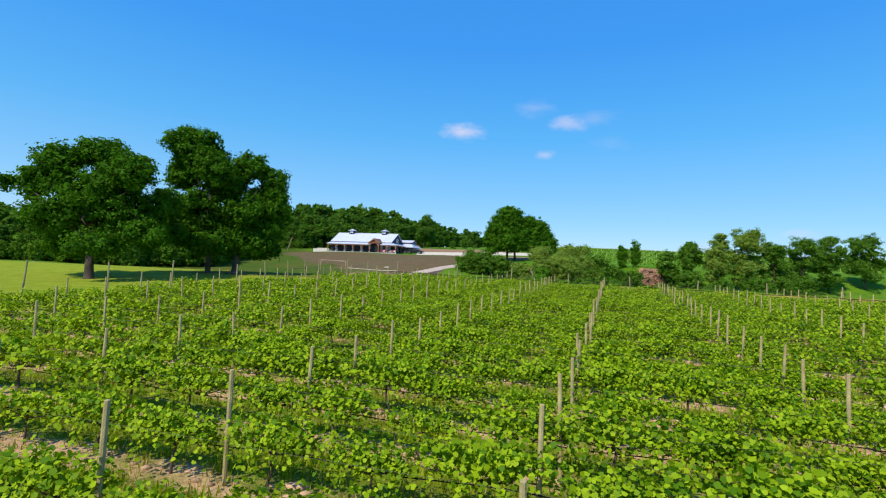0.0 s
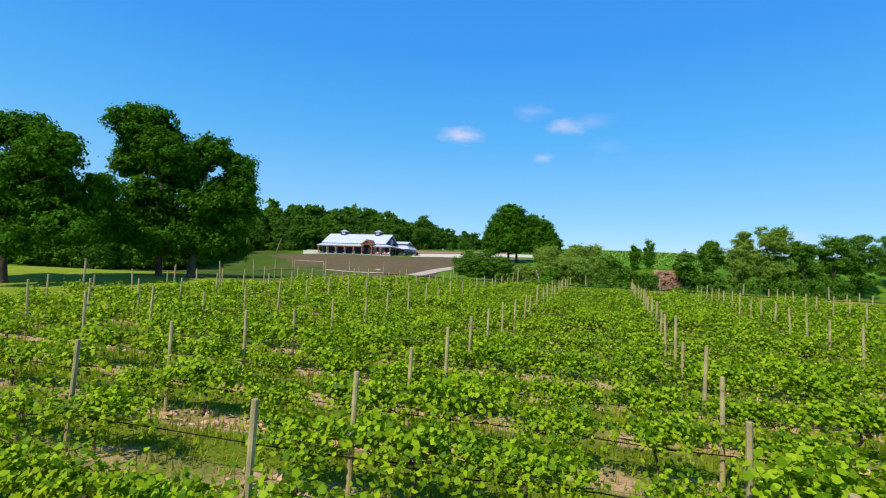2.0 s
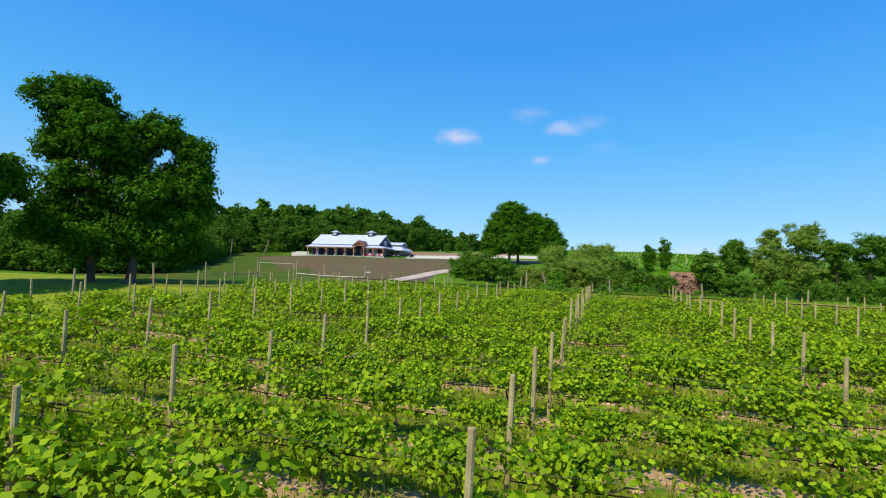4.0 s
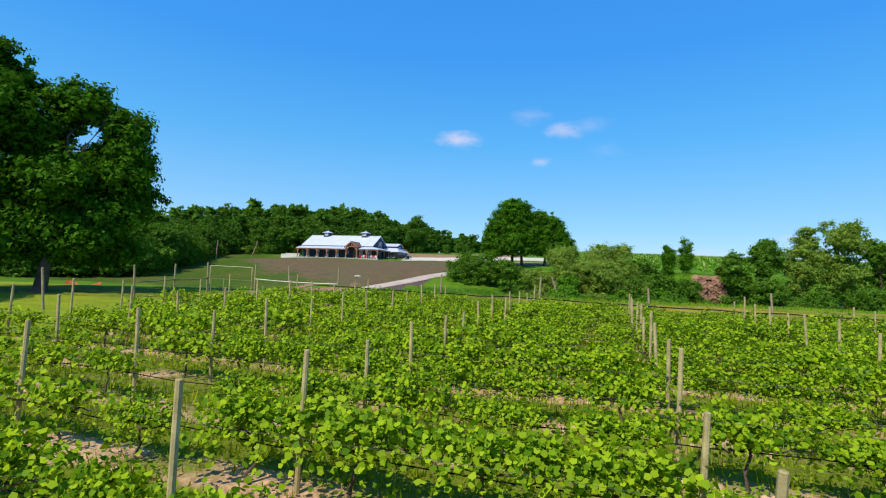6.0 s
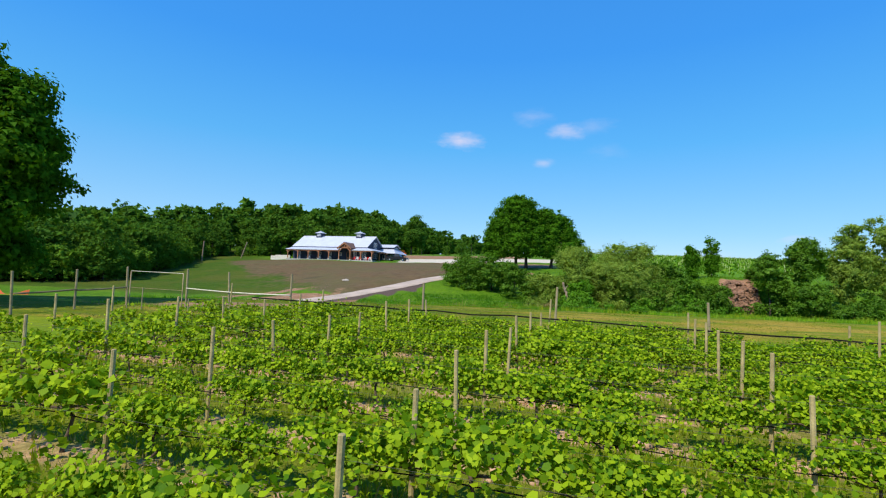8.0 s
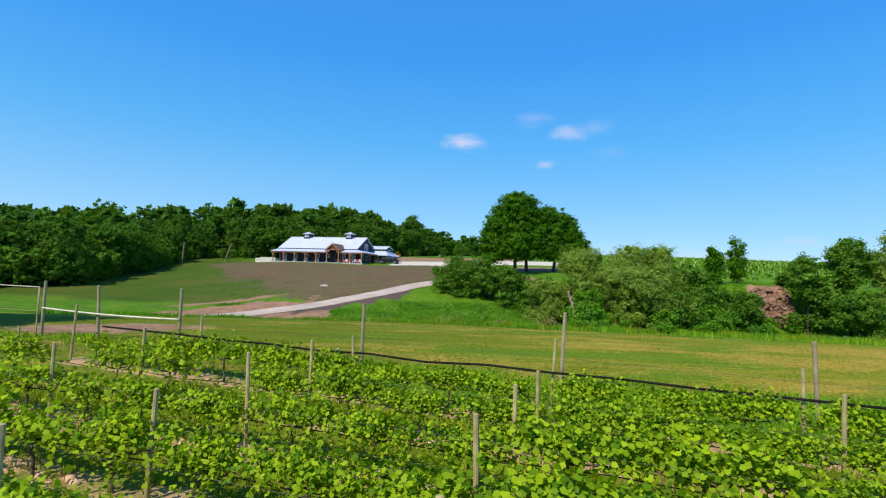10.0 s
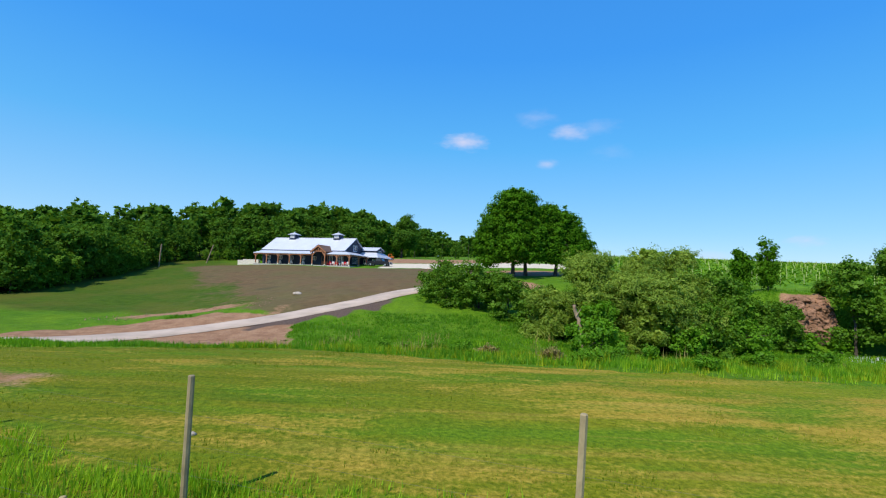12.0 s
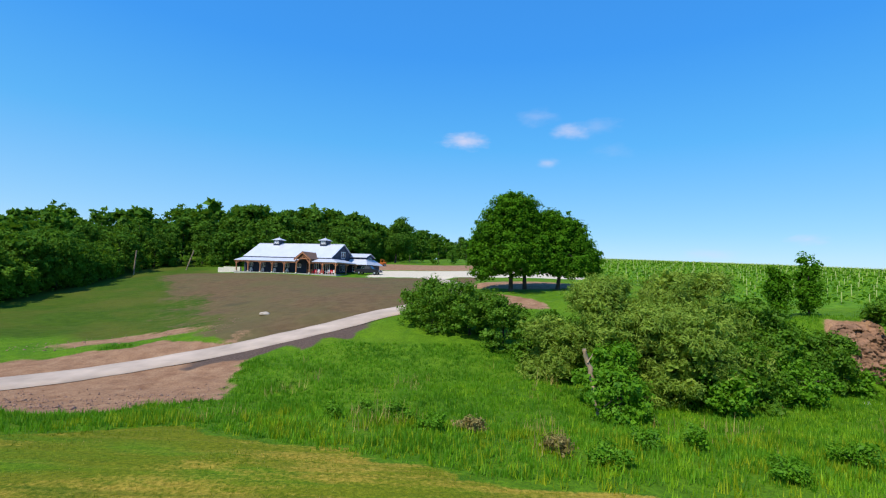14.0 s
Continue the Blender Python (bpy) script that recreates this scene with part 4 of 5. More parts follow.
v, f = join(wood_bits)
tagged(add_mesh("wood_trunks", v, f, M_BARK, smooth=True), "brown tree trunks of the hill woods", "woods", kind="stuff")

# ---- shrubs of the gully ----
SHRUBS = (("willow", 19.6, 92.0, 8.5, 8.4), ("willow", 25.6, 92.5, 9.0, 9.1), ("willow", 15.8, 95.0, 5.5, 5.6), ("willow", 22.4, 88.0, 7.5, 6.0),
          ("shrub", 29.5, 92.5, 6.8, 7.2), ("shrub", 26.4, 89.5, 6.0, 4.2), ("fresh", 17.4, 86.8, 4.4, 4.0), ("fresh", 17.0, 83.8, 4.2, 2.3), ("shrub", 6.2, 105.5, 5.8, 4.9),
          ("shrub", 9.8, 103.6, 6.4, 5.0), ("shrub", 12.6, 100.6, 4.4, 4.9), ("shrub", 3.8, 108.5, 3.6, 2.9), ("shrub", 7.8, 107.6, 4.4, 4.4), ("shrub", 16.2, 100.0, 4.6, 4.2),
          ("shrub", 14.4, 98.2, 3.4, 3.4), ("shrub", 19.6, 99.0, 5.0, 4.6), ("shrub", 33.6, 94.8, 5.0, 4.8), ("shrub", 36.9, 95.8, 4.8, 4.6), ("fresh", 42.6, 95.4, 2.0, 1.7), ("fresh", 39.6, 95.2, 2.6, 1.9), ("shrub", 44.6, 99.8, 3.0, 2.0), ("fresh", 24.0, 86.2, 3.6, 2.6),
          ("fresh", 30.5, 89.6, 4.4, 3.2), ("shrub", 46.5, 92.0, 6.0, 5.6), ("shrub", 50.0, 88.5, 6.0, 3.6), ("shrub", 57.0, 88.5, 7.0, 3.8), ("shrub", 65.0, 89.5, 7.0, 4.0), ("shrub", 33.0, 99.5, 4.0, 3.0))
SHRUB_LOOK = {"willow": (M_WILLOW, SLIM, 0.22, "willow", "grey-green willow thicket in the gully", "willow"),
              "shrub": (M_SHRUB, TUFT, 0.185, "shrub", "dense dark green shrub in the gully grass", "shrub"),
              "fresh": (M_FRESH, TUFT, 0.185, "shrub", "fresh bright green leafy shrub in the gully", "shrub")}
for k, (kind, x0, y0, w, h) in enumerate(SHRUBS):
    rr = np.random.RandomState(500 + k)
    mat, shape, size, name_, label_, cat_ = SHRUB_LOOK[kind]
    tree(name_, (x0, y0), lobes_ball(rr, w, h, -0.9 if h > 3 else -0.2, 17), int((460 if kind == "willow" else 340) * w * h), size, mat, 0.11, 0.12, 500 + k, 0.3, label_, cat_, "gully shrubs", limbs=8, shape=shape)
for k, (x0, y0, w, h, grey) in enumerate(((43.6, 95, 4.6, 9.8, 0), (47.4, 94, 5, 11.8, 0), (52.6, 94, 6.0, 12.8, 1), (58.2, 94, 7, 14.0, 1), (63.4, 94, 6, 10.8, 0), (69.6, 95, 6.5, 12.2, 0), (77, 98, 7, 12.6, 0), (86, 100, 8, 12, 0))):
    rr = np.random.RandomState(560 + k)
    tree("tree", (x0, y0), lobes_ball(rr, w * 0.95, h, 0.3, 30), int(190 * w * h), 0.22, M_WILLOW if grey else M_SHRUB, 0.14, 0.35, 560 + k, 0.34,
         "slender green tree at the gully's edge", "tree", "gully trees", limbs=10)
for x0, y0, h in ((37.0, 101.2, 4.7), (39.6, 101.0, 5.7)):
    rr = np.random.RandomState(int(x0 * 10))
    tree("young_tree", (x0, y0), [(0.25 * math.sin(3 * q), 0.2 * math.cos(2 * q), 0.5 + (h - 1.1) * q / 6, 0.62 + 0.4 * math.sin(q * 0.5 + 0.3), 0.62) for q in range(7)], 4600, 0.17, M_OAK, 0.08, 0.25, int(x0), 0.28, "small slender green tree on the bank", "tree", limbs=6)
for k, (x0, y0, w, h, dry) in enumerate(((2.4, 80.3, 0.8, 1.0, 0), (3.2, 83.2, 1.2, 1.2, 0), (5.2, 82.3, 1.3, 1.1, 0), (7.0, 77.9, 1.4, 0.9, 0), (11.3, 75.2, 1.6, 0.8, 1), (8.9, 79.0, 1.5, 0.8, 1),
                                         (13.0, 73.6, 1.5, 0.9, 0), (17.3, 76.8, 1.5, 1.2, 0), (15.0, 76.2, 1.7, 1.0, 0), (18.4, 73.0, 1.8, 0.8, 0), (22.0, 74.8, 1.6, 1.3, 0), (5.9, 79.6, 1.1, 0.7, 0), (27, 77, 1.6, 1.1, 0))):
    rr = np.random.RandomState(600 + k)
    tree("bush", (x0, y0), lobes_ball(rr, w * (1.3 if dry else 1.0), h * (0.7 if dry else 0.8), 0.0, 7), 1500, 0.085, M_DRY if dry else M_FRESH, 0.02, 0.15, 600 + k, 0.16,
         "low dry brownish bush in tall grass" if dry else "low green bush in tall grass", "bush", "low bushes", limbs=6)
# dead leaning stem
r = np.random.RandomState(9)
v, f = join([bough(r, (0, 0, -0.2), (-0.42, 0, 1.8), 0.17, 0.155, 0, 5, 8), bough(r, (-0.42, 0, 1.8), (-1.0, 0.0, 3.75), 0.155, 0.12, 0, 6, 8), bough(r, (-0.8, 0, 3.0), (-0.5, 0.1, 3.5), 0.05, 0.02, 0, 4, 5)])
M_DEAD = surface("dead_wood", (0.30, 0.22, 0.14), 0.9, vary=0.4, scale=2, fine=20, bump=0.5)
dead = add_mesh("dead_trunk", v, f, M_DEAD, smooth=True)
dead.matrix_basis = Matrix.Translation((16.3, 84.9, hz(16.3, 84.9)))
tagged(dead, "pale leaning dead tree trunk among shrubs", "tree trunk")

# ---- grass ----
def tufts(n, zone, tall, blades, seed, mat, label, name, wide=0.03):
    """Tufts of narrow blades over a stretch of ground; zone(x, y) says how thick they stand."""
    r = np.random.RandomState(seed)
    x0, x1, y0, y1 = zone[0]
    x, y = r.uniform(x0, x1, n), r.uniform(y0, y1, n)
    keep = r.uniform(size=n) < zone[1](x, y) * (1 - step(bare_earth(x, y), 0.2, 0.5))
    x, y = x[keep], y[keep]
    z = height(x, y)
    d = 1 - step(road_gap(x, y), 2.4, 5.0)
    keep = d < 0.05
    x, y, z = x[keep], y[keep], z[keep]
    m = len(x)
    size = tall * r.uniform(0.55, 1.25, m) * (1 + 0.35 * waves(x, y, 5, seed))
    base = np.repeat(np.stack((x, y, z - 0.03), 1), blades, 0) + np.concatenate((r.normal(size=(m * blades, 2)) * 0.09, np.zeros((m * blades, 1))), 1)
    a = r.uniform(0, 6.28, m * blades)
    lean = r.uniform(0.05, 0.55, m * blades)
    l = np.repeat(size, blades) * r.uniform(0.6, 1.15, m * blades)
    tip = base + np.stack((np.cos(a) * lean * l, np.sin(a) * lean * l, l), 1)
    side = np.stack((-np.sin(a), np.cos(a), np.zeros_like(a)), 1) * wide * r.uniform(0.6, 1.3, (m * blades, 1))
    v = np.stack((base - side, base + side, tip), 1).reshape(-1, 3)
    f = np.arange(m * blades * 3).reshape(-1, 3)
    return tagged(add_mesh(name, v, f, mat), label, "grass", kind="stuff")


def rank(x, y):
    e = meadow_edge(x)
    return step(y, e - 0.2, e + 0.6) * (0.45 + 0.55 * step(waves(x, y, 6, 31), -0.6, 0.4)) * (1 - 0.85 * step(x, 35, 37) * step(y, 94.8, 95.6) * (1 - step(y, 99, 100)))


tufts(42000, ((-22, 46, 72, 101), rank), 0.30, 6, 41, M_GRASS, "tall rank green grass in the gully", "tall_grass", 0.026)
tufts(2600, ((-6, 40, 74, 96), lambda x, y: rank(x, y) * step(waves(x, y, 9, 33), 0.2, 0.9)), 0.8, 4, 42, M_STRAW, "pale seed stalks standing in tall grass", "dry_stalks", 0.02)
tufts(52000, ((-22, 32, 46, 66), lambda x, y: (1 - in_vineyard(x, y)) * (1 - step(y - (58.6 - 0.2 * x) + 0.5 * waves(x, y, 6, 54), -0.2, 1.9)) * step(row_number(x, y), LAST_ROW + 0.75, LAST_ROW + 1.15)), 0.27, 6, 43, M_LIME, "long uncut grass along the fence", "fence_grass", 0.018)
tufts(52000, ((-16, 26, 3, 56), lambda x, y: in_vineyard(x, y) * step(np.abs(row_number(x, y) % 1.0 - 0.5), 0.48, 0.30)), 0.21, 4, 44, M_MEADOW, "short grass between the vine rows", "aisle_grass", 0.022)
tufts(17000, ((-14, 24, 3, 56), lambda x, y: in_vineyard(x, y) * (0.25 + 0.75 * step(waves(x, y, 2.6, 72), -0.2, 0.4))), 0.2, 4, 45, M_STRAW, "dry straw stubble on the vineyard floor", "straw", 0.018)
tufts(16000, ((-12, 26, 46, 62), lambda x, y: step(row_number(x, y), LAST_ROW + 0.2, LAST_ROW + 0.5) * (1 - step(row_number(x, y), LAST_ROW + 0.8, LAST_ROW + 1.2))), 0.12, 4, 50, M_STRAW, "dry straw lying along the last vine row", "row_straw", 0.018)
tufts(44000, ((-14, 30, 56, 78), lambda x, y: (1 - rank(x, y)) * (1 - in_vineyard(x, y)) * (0.25 + 0.75 * step(waves(x, y * 3, 7, 35), -0.2, 0.5))), 0.075, 3, 46, M_MOWN, "short mown meadow grass", "mown_grass", 0.016)
tufts(12000, ((-14, 30, 58, 78), lambda x, y: (1 - rank(x, y)) * step(waves(x, y * 4, 9, 36), 0.1, 0.6)), 0.06, 3, 47, M_STRAW, "dry cut straw lying on the meadow", "cut_straw", 0.014)
tufts(7000, ((-8, 46, 70, 83), lambda x, y: rank(x, y) * (1 - step(y + 2 * waves(x, y, 8, 52), 78, 83)) * step(waves(x, y, 5, 53), -0.7, 0.3)), 0.42, 6, 49, M_MEADOW, "yellow-green tall grass at the gully's rim", "rim_grass", 0.022)
tufts(22000, ((0, 48, 69, 93), lambda x, y: rank(x, y) * (0.25 + 0.75 * step(x + 2 * waves(x, y, 9, 56), 10, 24)) * (0.3 + 0.7 * step(waves(x, y, 4, 57), -0.4, 0.4))), 0.32, 6, 55, M_LIME, "bright lime green grass on the gully floor", "lush_grass", 0.026)
tufts(420, ((37, 46, 88, 92.5), lambda x, y: step(waves(x, y, 3, 51), 0.0, 0.5)), 0.3, 5, 48, M_FLOWER, "white wild flowers in tall grass", "wild_flowers", 0.03)

# rugged face of the eroded bank
M_BANK = surface("red_bank", (0.20, 0.11, 0.062), 0.95, vary=0.4, scale=1.1, fine=9, bump=0.8, tint=(0.29, 0.165, 0.105))
nu, nw = 110, 64
uu, ww = np.meshgrid(np.linspace(0, 1, nu), np.linspace(0, 1, nw))
uu, ww = uu.ravel(), ww.ravel()
bx = 39.2 + 5.4 * uu
foot, brow = height(bx, np.full_like(bx, 96.9)), height(bx, np.full_like(bx, 99.6))
ridge_ = np.clip(1.25 * np.sin(uu * math.pi) ** 0.6, 0, 1)
bz = foot - 0.3 + (brow - foot + 0.25) * ww * (0.55 + 0.45 * ridge_)
rug = np.array([noise.fractal(Vector((a * 1.5, 0.0, c * 1.3)), 0.6, 2.2, 6) for a, c in zip(bx, bz)])
by = 96.9 + 2.3 * ww ** 1.3 - 0.75 * ridge_ * np.sin(ww * math.pi) ** 0.7 + 0.55 * rug - 0.25 * (ww > 0.9)
i = np.arange(nu * nw).reshape(nw, nu)
q = np.stack((i[:-1, :-1], i[:-1, 1:], i[1:, 1:], i[1:, :-1]), -1).reshape(-1, 4)
tagged(add_mesh("bank", np.stack((bx, by, bz), 1), q, M_BANK, smooth=False), "eroded bank of bare red clay above the gully", "bank", kind="structure")

M_SOIL = surface("banked_soil", (0.52, 0.32, 0.18), 0.95, vary=0.35, scale=2.5, fine=16, bump=0.6, tint=(0.62, 0.40, 0.24))
# clods of red clay below the drive
ico = bmesh.new()
bmesh.ops.create_icosphere(ico, subdivisions=1, radius=1)
IV = np.array([vv.co[:] for vv in ico.verts])
IF = np.array([[vv.index for vv in ff.verts] for ff in ico.faces])
ico.free()
r = np.random.RandomState(77)
bits = []
for k in range(900):
    if k < 620:
        t = r.uniform(0, 1)
        x0, y0 = -18 + 11 * t + r.normal() * 1.6, 85.2 - 2.2 * math.sin(t * 3.0) + 7 * max(0, t - 0.6) + r.normal() * 1.3
    else:
        x0, y0 = r.uniform(-32, -14), 0
        y0 = 107.5 + 0.30 * (x0 + 15) + r.normal() * 2.0
    q = r.uniform(0.02, 0.075) * (1 if r.uniform() < 0.93 else 2.0)
    jag = IV * (1 + 0.25 * r.normal(size=(len(IV), 1))) * np.array((1, r.uniform(0.7, 1.3), 0.65)) * q
    bits.append((jag + np.array((x0, y0, hz(x0, y0) + q * 0.15)), IF))
v, f = join(bits)
tagged(add_mesh("clay_clods", v, f, M_CLOD), "loose clods of red clay on the bank", "earth", kind="stuff")


# lumps of bare soil banked up along the rows
j = r.randint(FIRST_ROW + 3, LAST_ROW + 1, 5200)
lx = r.uniform(-10, 16, 5200) + 0.12 * NEXT_Y * j
ly = row_at(j, lx) - 0.08 + r.normal(size=5200) * 0.2
keep = (in_vineyard(lx, ly) > 0.9) & (waves(lx, ly, 3.2, 71) > 0.0)
lx, ly = lx[keep], ly[keep]
lz = height(lx, ly)
lumps = []
for x0, y0, z0 in zip(lx, ly, lz):
    q = r.uniform(0.03, 0.10) * (1 if r.uniform() < 0.85 else 1.7)
    jag = IV * (1 + 0.22 * r.normal(size=(len(IV), 1))) * np.array((1.2, r.uniform(0.7, 1.2), 0.6)) * q
    lumps.append((jag + np.array((x0, y0, z0 + q * 0.15)), IF))
v, f = join(lumps)
tagged(add_mesh("soil_lumps", v, f, M_SOIL), "lumps of bare pinkish soil under the vines", "earth", kind="stuff")


def boulder(x0, y0, sx, sy, sz, seed, label, name="boulder"):
    r = np.random.RandomState(seed)
    bm = bmesh.new()
    bmesh.ops.create_icosphere(bm, subdivisions=3, radius=1)
    for vv in bm.verts:
        k = 1 + 0.22 * noise.noise(vv.co * 1.3 + Vector((seed, 0, 0))) + 0.08 * noise.noise(vv.co * 4)
        vv.co = Vector((vv.co.x * sx * k, vv.co.y * sy * k, max(vv.co.z, -0.4) * sz * k))
    ob = part(name, bm, M_STONE, smooth=True)
    ob.matrix_basis = Matrix.Translation((x0, y0, hz(x0, y0) + sz * 0.3))
    return tagged(ob, label, "rock")


boulder(-12.6, 112.0, 0.62, 0.4, 0.26, 3, "flat pale stone lying on the earth slope")
boulder(0.35, 61.2, 0.09, 0.07, 0.06, 4, "small pale stone in mown grass")

# ---- fence and gateway ----
M_FENCE = surface("grey_fence_post", (0.34, 0.27, 0.15), 0.9, vary=0.35, scale=2.5, fine=30, bump=0.4)
FENCE = [(45.1, 45.8), (38.9, 47.6), (32.7, 49.4), (26.5, 51.1), (20.3, 52.9), (14.1, 54.6), (7.93, 56.4), (1.78, 58.15), (-5.44, 60.32), (-9.14, 61.3), (-11.87, 61.9)]
LEFT = [(-15.58, 62.39), (-16.63, 59.76), (-17.87, 57.36), (-17.9, 50.2), (-17.7, 42.6), (-21.3, 39.0), (-24.3, 36.0), (-27.6, 32.6)]
rf = np.random.RandomState(5)
model = part("fence_post", post_mesh(2.15, 0.06), M_FENCE)
tagged(model, "weathered grey wooden fence post in long grass", "post", "fence posts")
for k, (x0, y0) in enumerate(FENCE + LEFT):
    m = pose(x0, y0, hz(x0, y0), rf.normal() * 2.0, rf.normal() * 2.0, rf.uniform(0, 360)) @ Matrix.Diagonal((1, 1, 1 + rf.normal() * 0.04, 1))
    if k == 0:
        model.matrix_basis = m
    else:
        copy_thing(model, m).matrix_basis = m
fence_wires = empty("fence_wire", Matrix.Identity(4), "thin plain wires strung between the fence posts", "wire")
for hgt in (0.5, 1.0, 1.5):
    for run in (FENCE, LEFT):
        p = np.array([(a, b, hz(a, b) + hgt) for a, b in run])
        v, f, cap = tube(p, np.full(len(p), 0.0018), 3)
        add_mesh("strand", v, f, M_WIRE, fence_wires)


def rail(name, a, b, rad, mat, label, category, sag=0.0):
    t = np.linspace(0, 1, 12)[:, None]
    p = np.array(a) + (np.array(b) - np.array(a)) * t
    p[:, 2] -= np.sin(t[:, 0] * math.pi) * sag
    v, f, cap = tube(p, np.full(12, rad), 6)
    return tagged(add_mesh(name, v, [f, cap], mat, smooth=True), label, category)


M_TAPE = surface("white_rail", (0.72, 0.66, 0.52), 0.7, vary=0.15)
M_RAIL = surface("dark_rail", (0.22, 0.17, 0.09), 0.85, vary=0.3)
rail("rail", (-11.87, 61.83, hz(-11.87, 61.9) + 1.15), (-5.44, 60.25, hz(-5.44, 60.3) + 1.1), 0.035, M_TAPE, "pale wooden rail tied across the fence posts", "rail", 0.06)
for (xa, ya), (xb, yb) in zip(LEFT[:2], LEFT[1:3]):
    rail("rail", (xa + 0.07, ya, hz(xa, ya) + 1.05), (xb + 0.07, yb, hz(xb, yb) + 1.0), 0.05, M_RAIL, "brown wooden rail nailed to the fence posts", "rail", 0.02)
gate = empty("gateway", Matrix.Identity(4), "open wire gateway with a high cross wire", "gate")
ga, gb = Vector((-12.15, 61.95, hz(-12.1, 61.9))), Vector((-15.4, 62.34, hz(-15.4, 62.3)))
for n_, q in (("gate_upright", ga), ("gate_upright", gb)):
    v, f, cap = tube([q + Vector((0, 0, -0.2)), q + Vector((0, 0, 2.0))], [0.03, 0.03], 6)
    add_mesh(n_, v, [f, cap], M_FENCE, gate)
v, f, cap = tube([ga + Vector((0, 0, 1.98)), gb + Vector((0, 0, 2.0))], [0.02, 0.02], 6)
add_mesh("cross_bar", v, f, M_TAPE, gate)
v, f, cap = tube([ga + Vector((0, 0, 1.0)), gb + Vector((0, 0, 1.05))], [0.012, 0.012], 6)
add_mesh("cross_bar", v, f, M_FENCE, gate)
for x0, y0, h in ((-13.6, 60.6, 1.2), (-14.6, 60.9, 1.2), (-10.2, 58.9, 0.9)):
    ob = part("stake", post_mesh(h, 0.03), M_FENCE)
    tagged(ob, "thin weathered wooden stake in the grass", "stake", "stakes")
    ob.matrix_basis = pose(x0, y0, hz(x0, y0), rf.normal() * 3, rf.normal() * 3, 0)

# crumpled orange barrier netting on the lawn
M_ORANGE = surface("orange_net", (0.5, 0.11, 0.03), 0.8, vary=0.2, scale=3)
r = np.random.RandomState(23)
nu, nv = 26, 6
uu, vv_ = np.meshgrid(np.linspace(0, 1, nu), np.linspace(0, 1, nv))
xs, ys = -36.8 + 3.6 * uu.ravel(), 76.5 + 0.25 * np.sin(uu.ravel() * 9) + 0.2 * vv_.ravel()
zs = height(xs, ys) + vv_.ravel() * (0.45 + 0.25 * np.sin(uu.ravel() * 7 + 1)) - 0.02
i = np.arange(nu * nv).reshape(nv, nu)
q = np.stack((i[:-1, :-1], i[:-1, 1:], i[1:, 1:], i[1:, :-1]), -1).reshape(-1, 4)
front = np.stack((xs, ys, zs), 1)
back_ = front + np.array((0, 0.02, 0))
net = add_mesh("barrier_netting", np.concatenate((front, back_)), np.concatenate((q, q[:, ::-1] + len(front))), M_ORANGE, smooth=True)
tagged(net, "crumpled orange barrier netting lying on the lawn", "netting")

# ---- far vineyard on the hill ----
r = np.random.RandomState(61)
at, pv = [], []
for k in range(46):
    x0 = 36 + 2.8 * k
    y_foot = 112.5 + 1.2 * max(0, 48 - x0)
    ys = np.arange(y_foot, 318, 0.34)
    xs = x0 + 0.10 * (ys - 121) + r.normal(size=len(ys)) * 0.12
    at.append(np.stack((xs, ys, height(xs, ys) + r.uniform(0.15, 0.95, len(ys))), 1))
    yp = np.arange(y_foot, 310, 7.0) + r.normal() * 0.6
    for y0 in yp:
        xp = x0 + 0.10 * (y0 - 121)
        pv.append((xp, y0, hz(xp, y0)))
at = np.concatenate(at)
v, f = scatter(SPRAY, SPRAY_Q, at, r.uniform(0.5, 0.9, len(at)) * 0.72, turn_random(r, len(at), 0.5))
tagged(add_mesh("far_vines", v, f, M_FARVINE), "distant green vine rows on the hill", "vines", kind="stuff")
box = block([(a, b, c) for a in (-0.03, 0.03) for b in (-0.03, 0.03) for c in (0, 1.5)])
bf = np.array([(0, 1, 3, 2), (4, 6, 7, 5), (0, 4, 5, 1), (2, 3, 7, 6), (1, 5, 7, 3)])
pv = np.array(pv)
v = (box[None] + pv[:, None]).reshape(-1, 3)
f = (bf[None] + (np.arange(len(pv)) * 8)[:, None, None]).reshape(-1, 4)
M_PALE = surface("pale_post", (0.30, 0.36, 0.12), 0.8, vary=0.1)
tagged(add_mesh("far_posts", v, f, M_PALE), "pale posts of the distant vineyard", "posts", kind="stuff")

# ---- winery ----
M_SIDING = surface("blue_siding", (0.032, 0.043, 0.075), 0.7, vary=0.2, scale=0.8, fine=12)
M_ROOF = surface("metal_roof", (0.56, 0.58, 0.63), 0.5, 0.15, vary=0.06, scale=0.6, fine=4, bump=0.02)
M_SHINGLE = surface("brown_shingle", (0.17, 0.10, 0.07), 0.85, vary=0.25, scale=3, fine=30)
M_TIMBER = surface("orange_timber", (0.36, 0.16, 0.08), 0.7, vary=0.25, scale=2, fine=25)
HOUSE = Matrix.Translation((-38.14, 167.18, 8.75)) @ Matrix.Rotation(radians(-17.7), 4, "Z")
winery = empty("winery", HOUSE, "long dark blue barn, pale metal roof, timber porch", "building")


def boxes(*specs):
    """Boxes (x0, y0, z0, x1, y1, z1) in one bmesh."""
    bm = bmesh.new()
    for x0, y0, z0, x1, y1, z1 in specs:
        c = bmesh.ops.create_cube(bm, size=1)["verts"]
        for vv in c:
            vv.co = Vector((x0 + (x1 - x0) * (vv.co.x + 0.5), y0 + (y1 - y0) * (vv.co.y + 0.5), z0 + (z1 - z0) * (vv.co.z + 0.5)))
    return bm


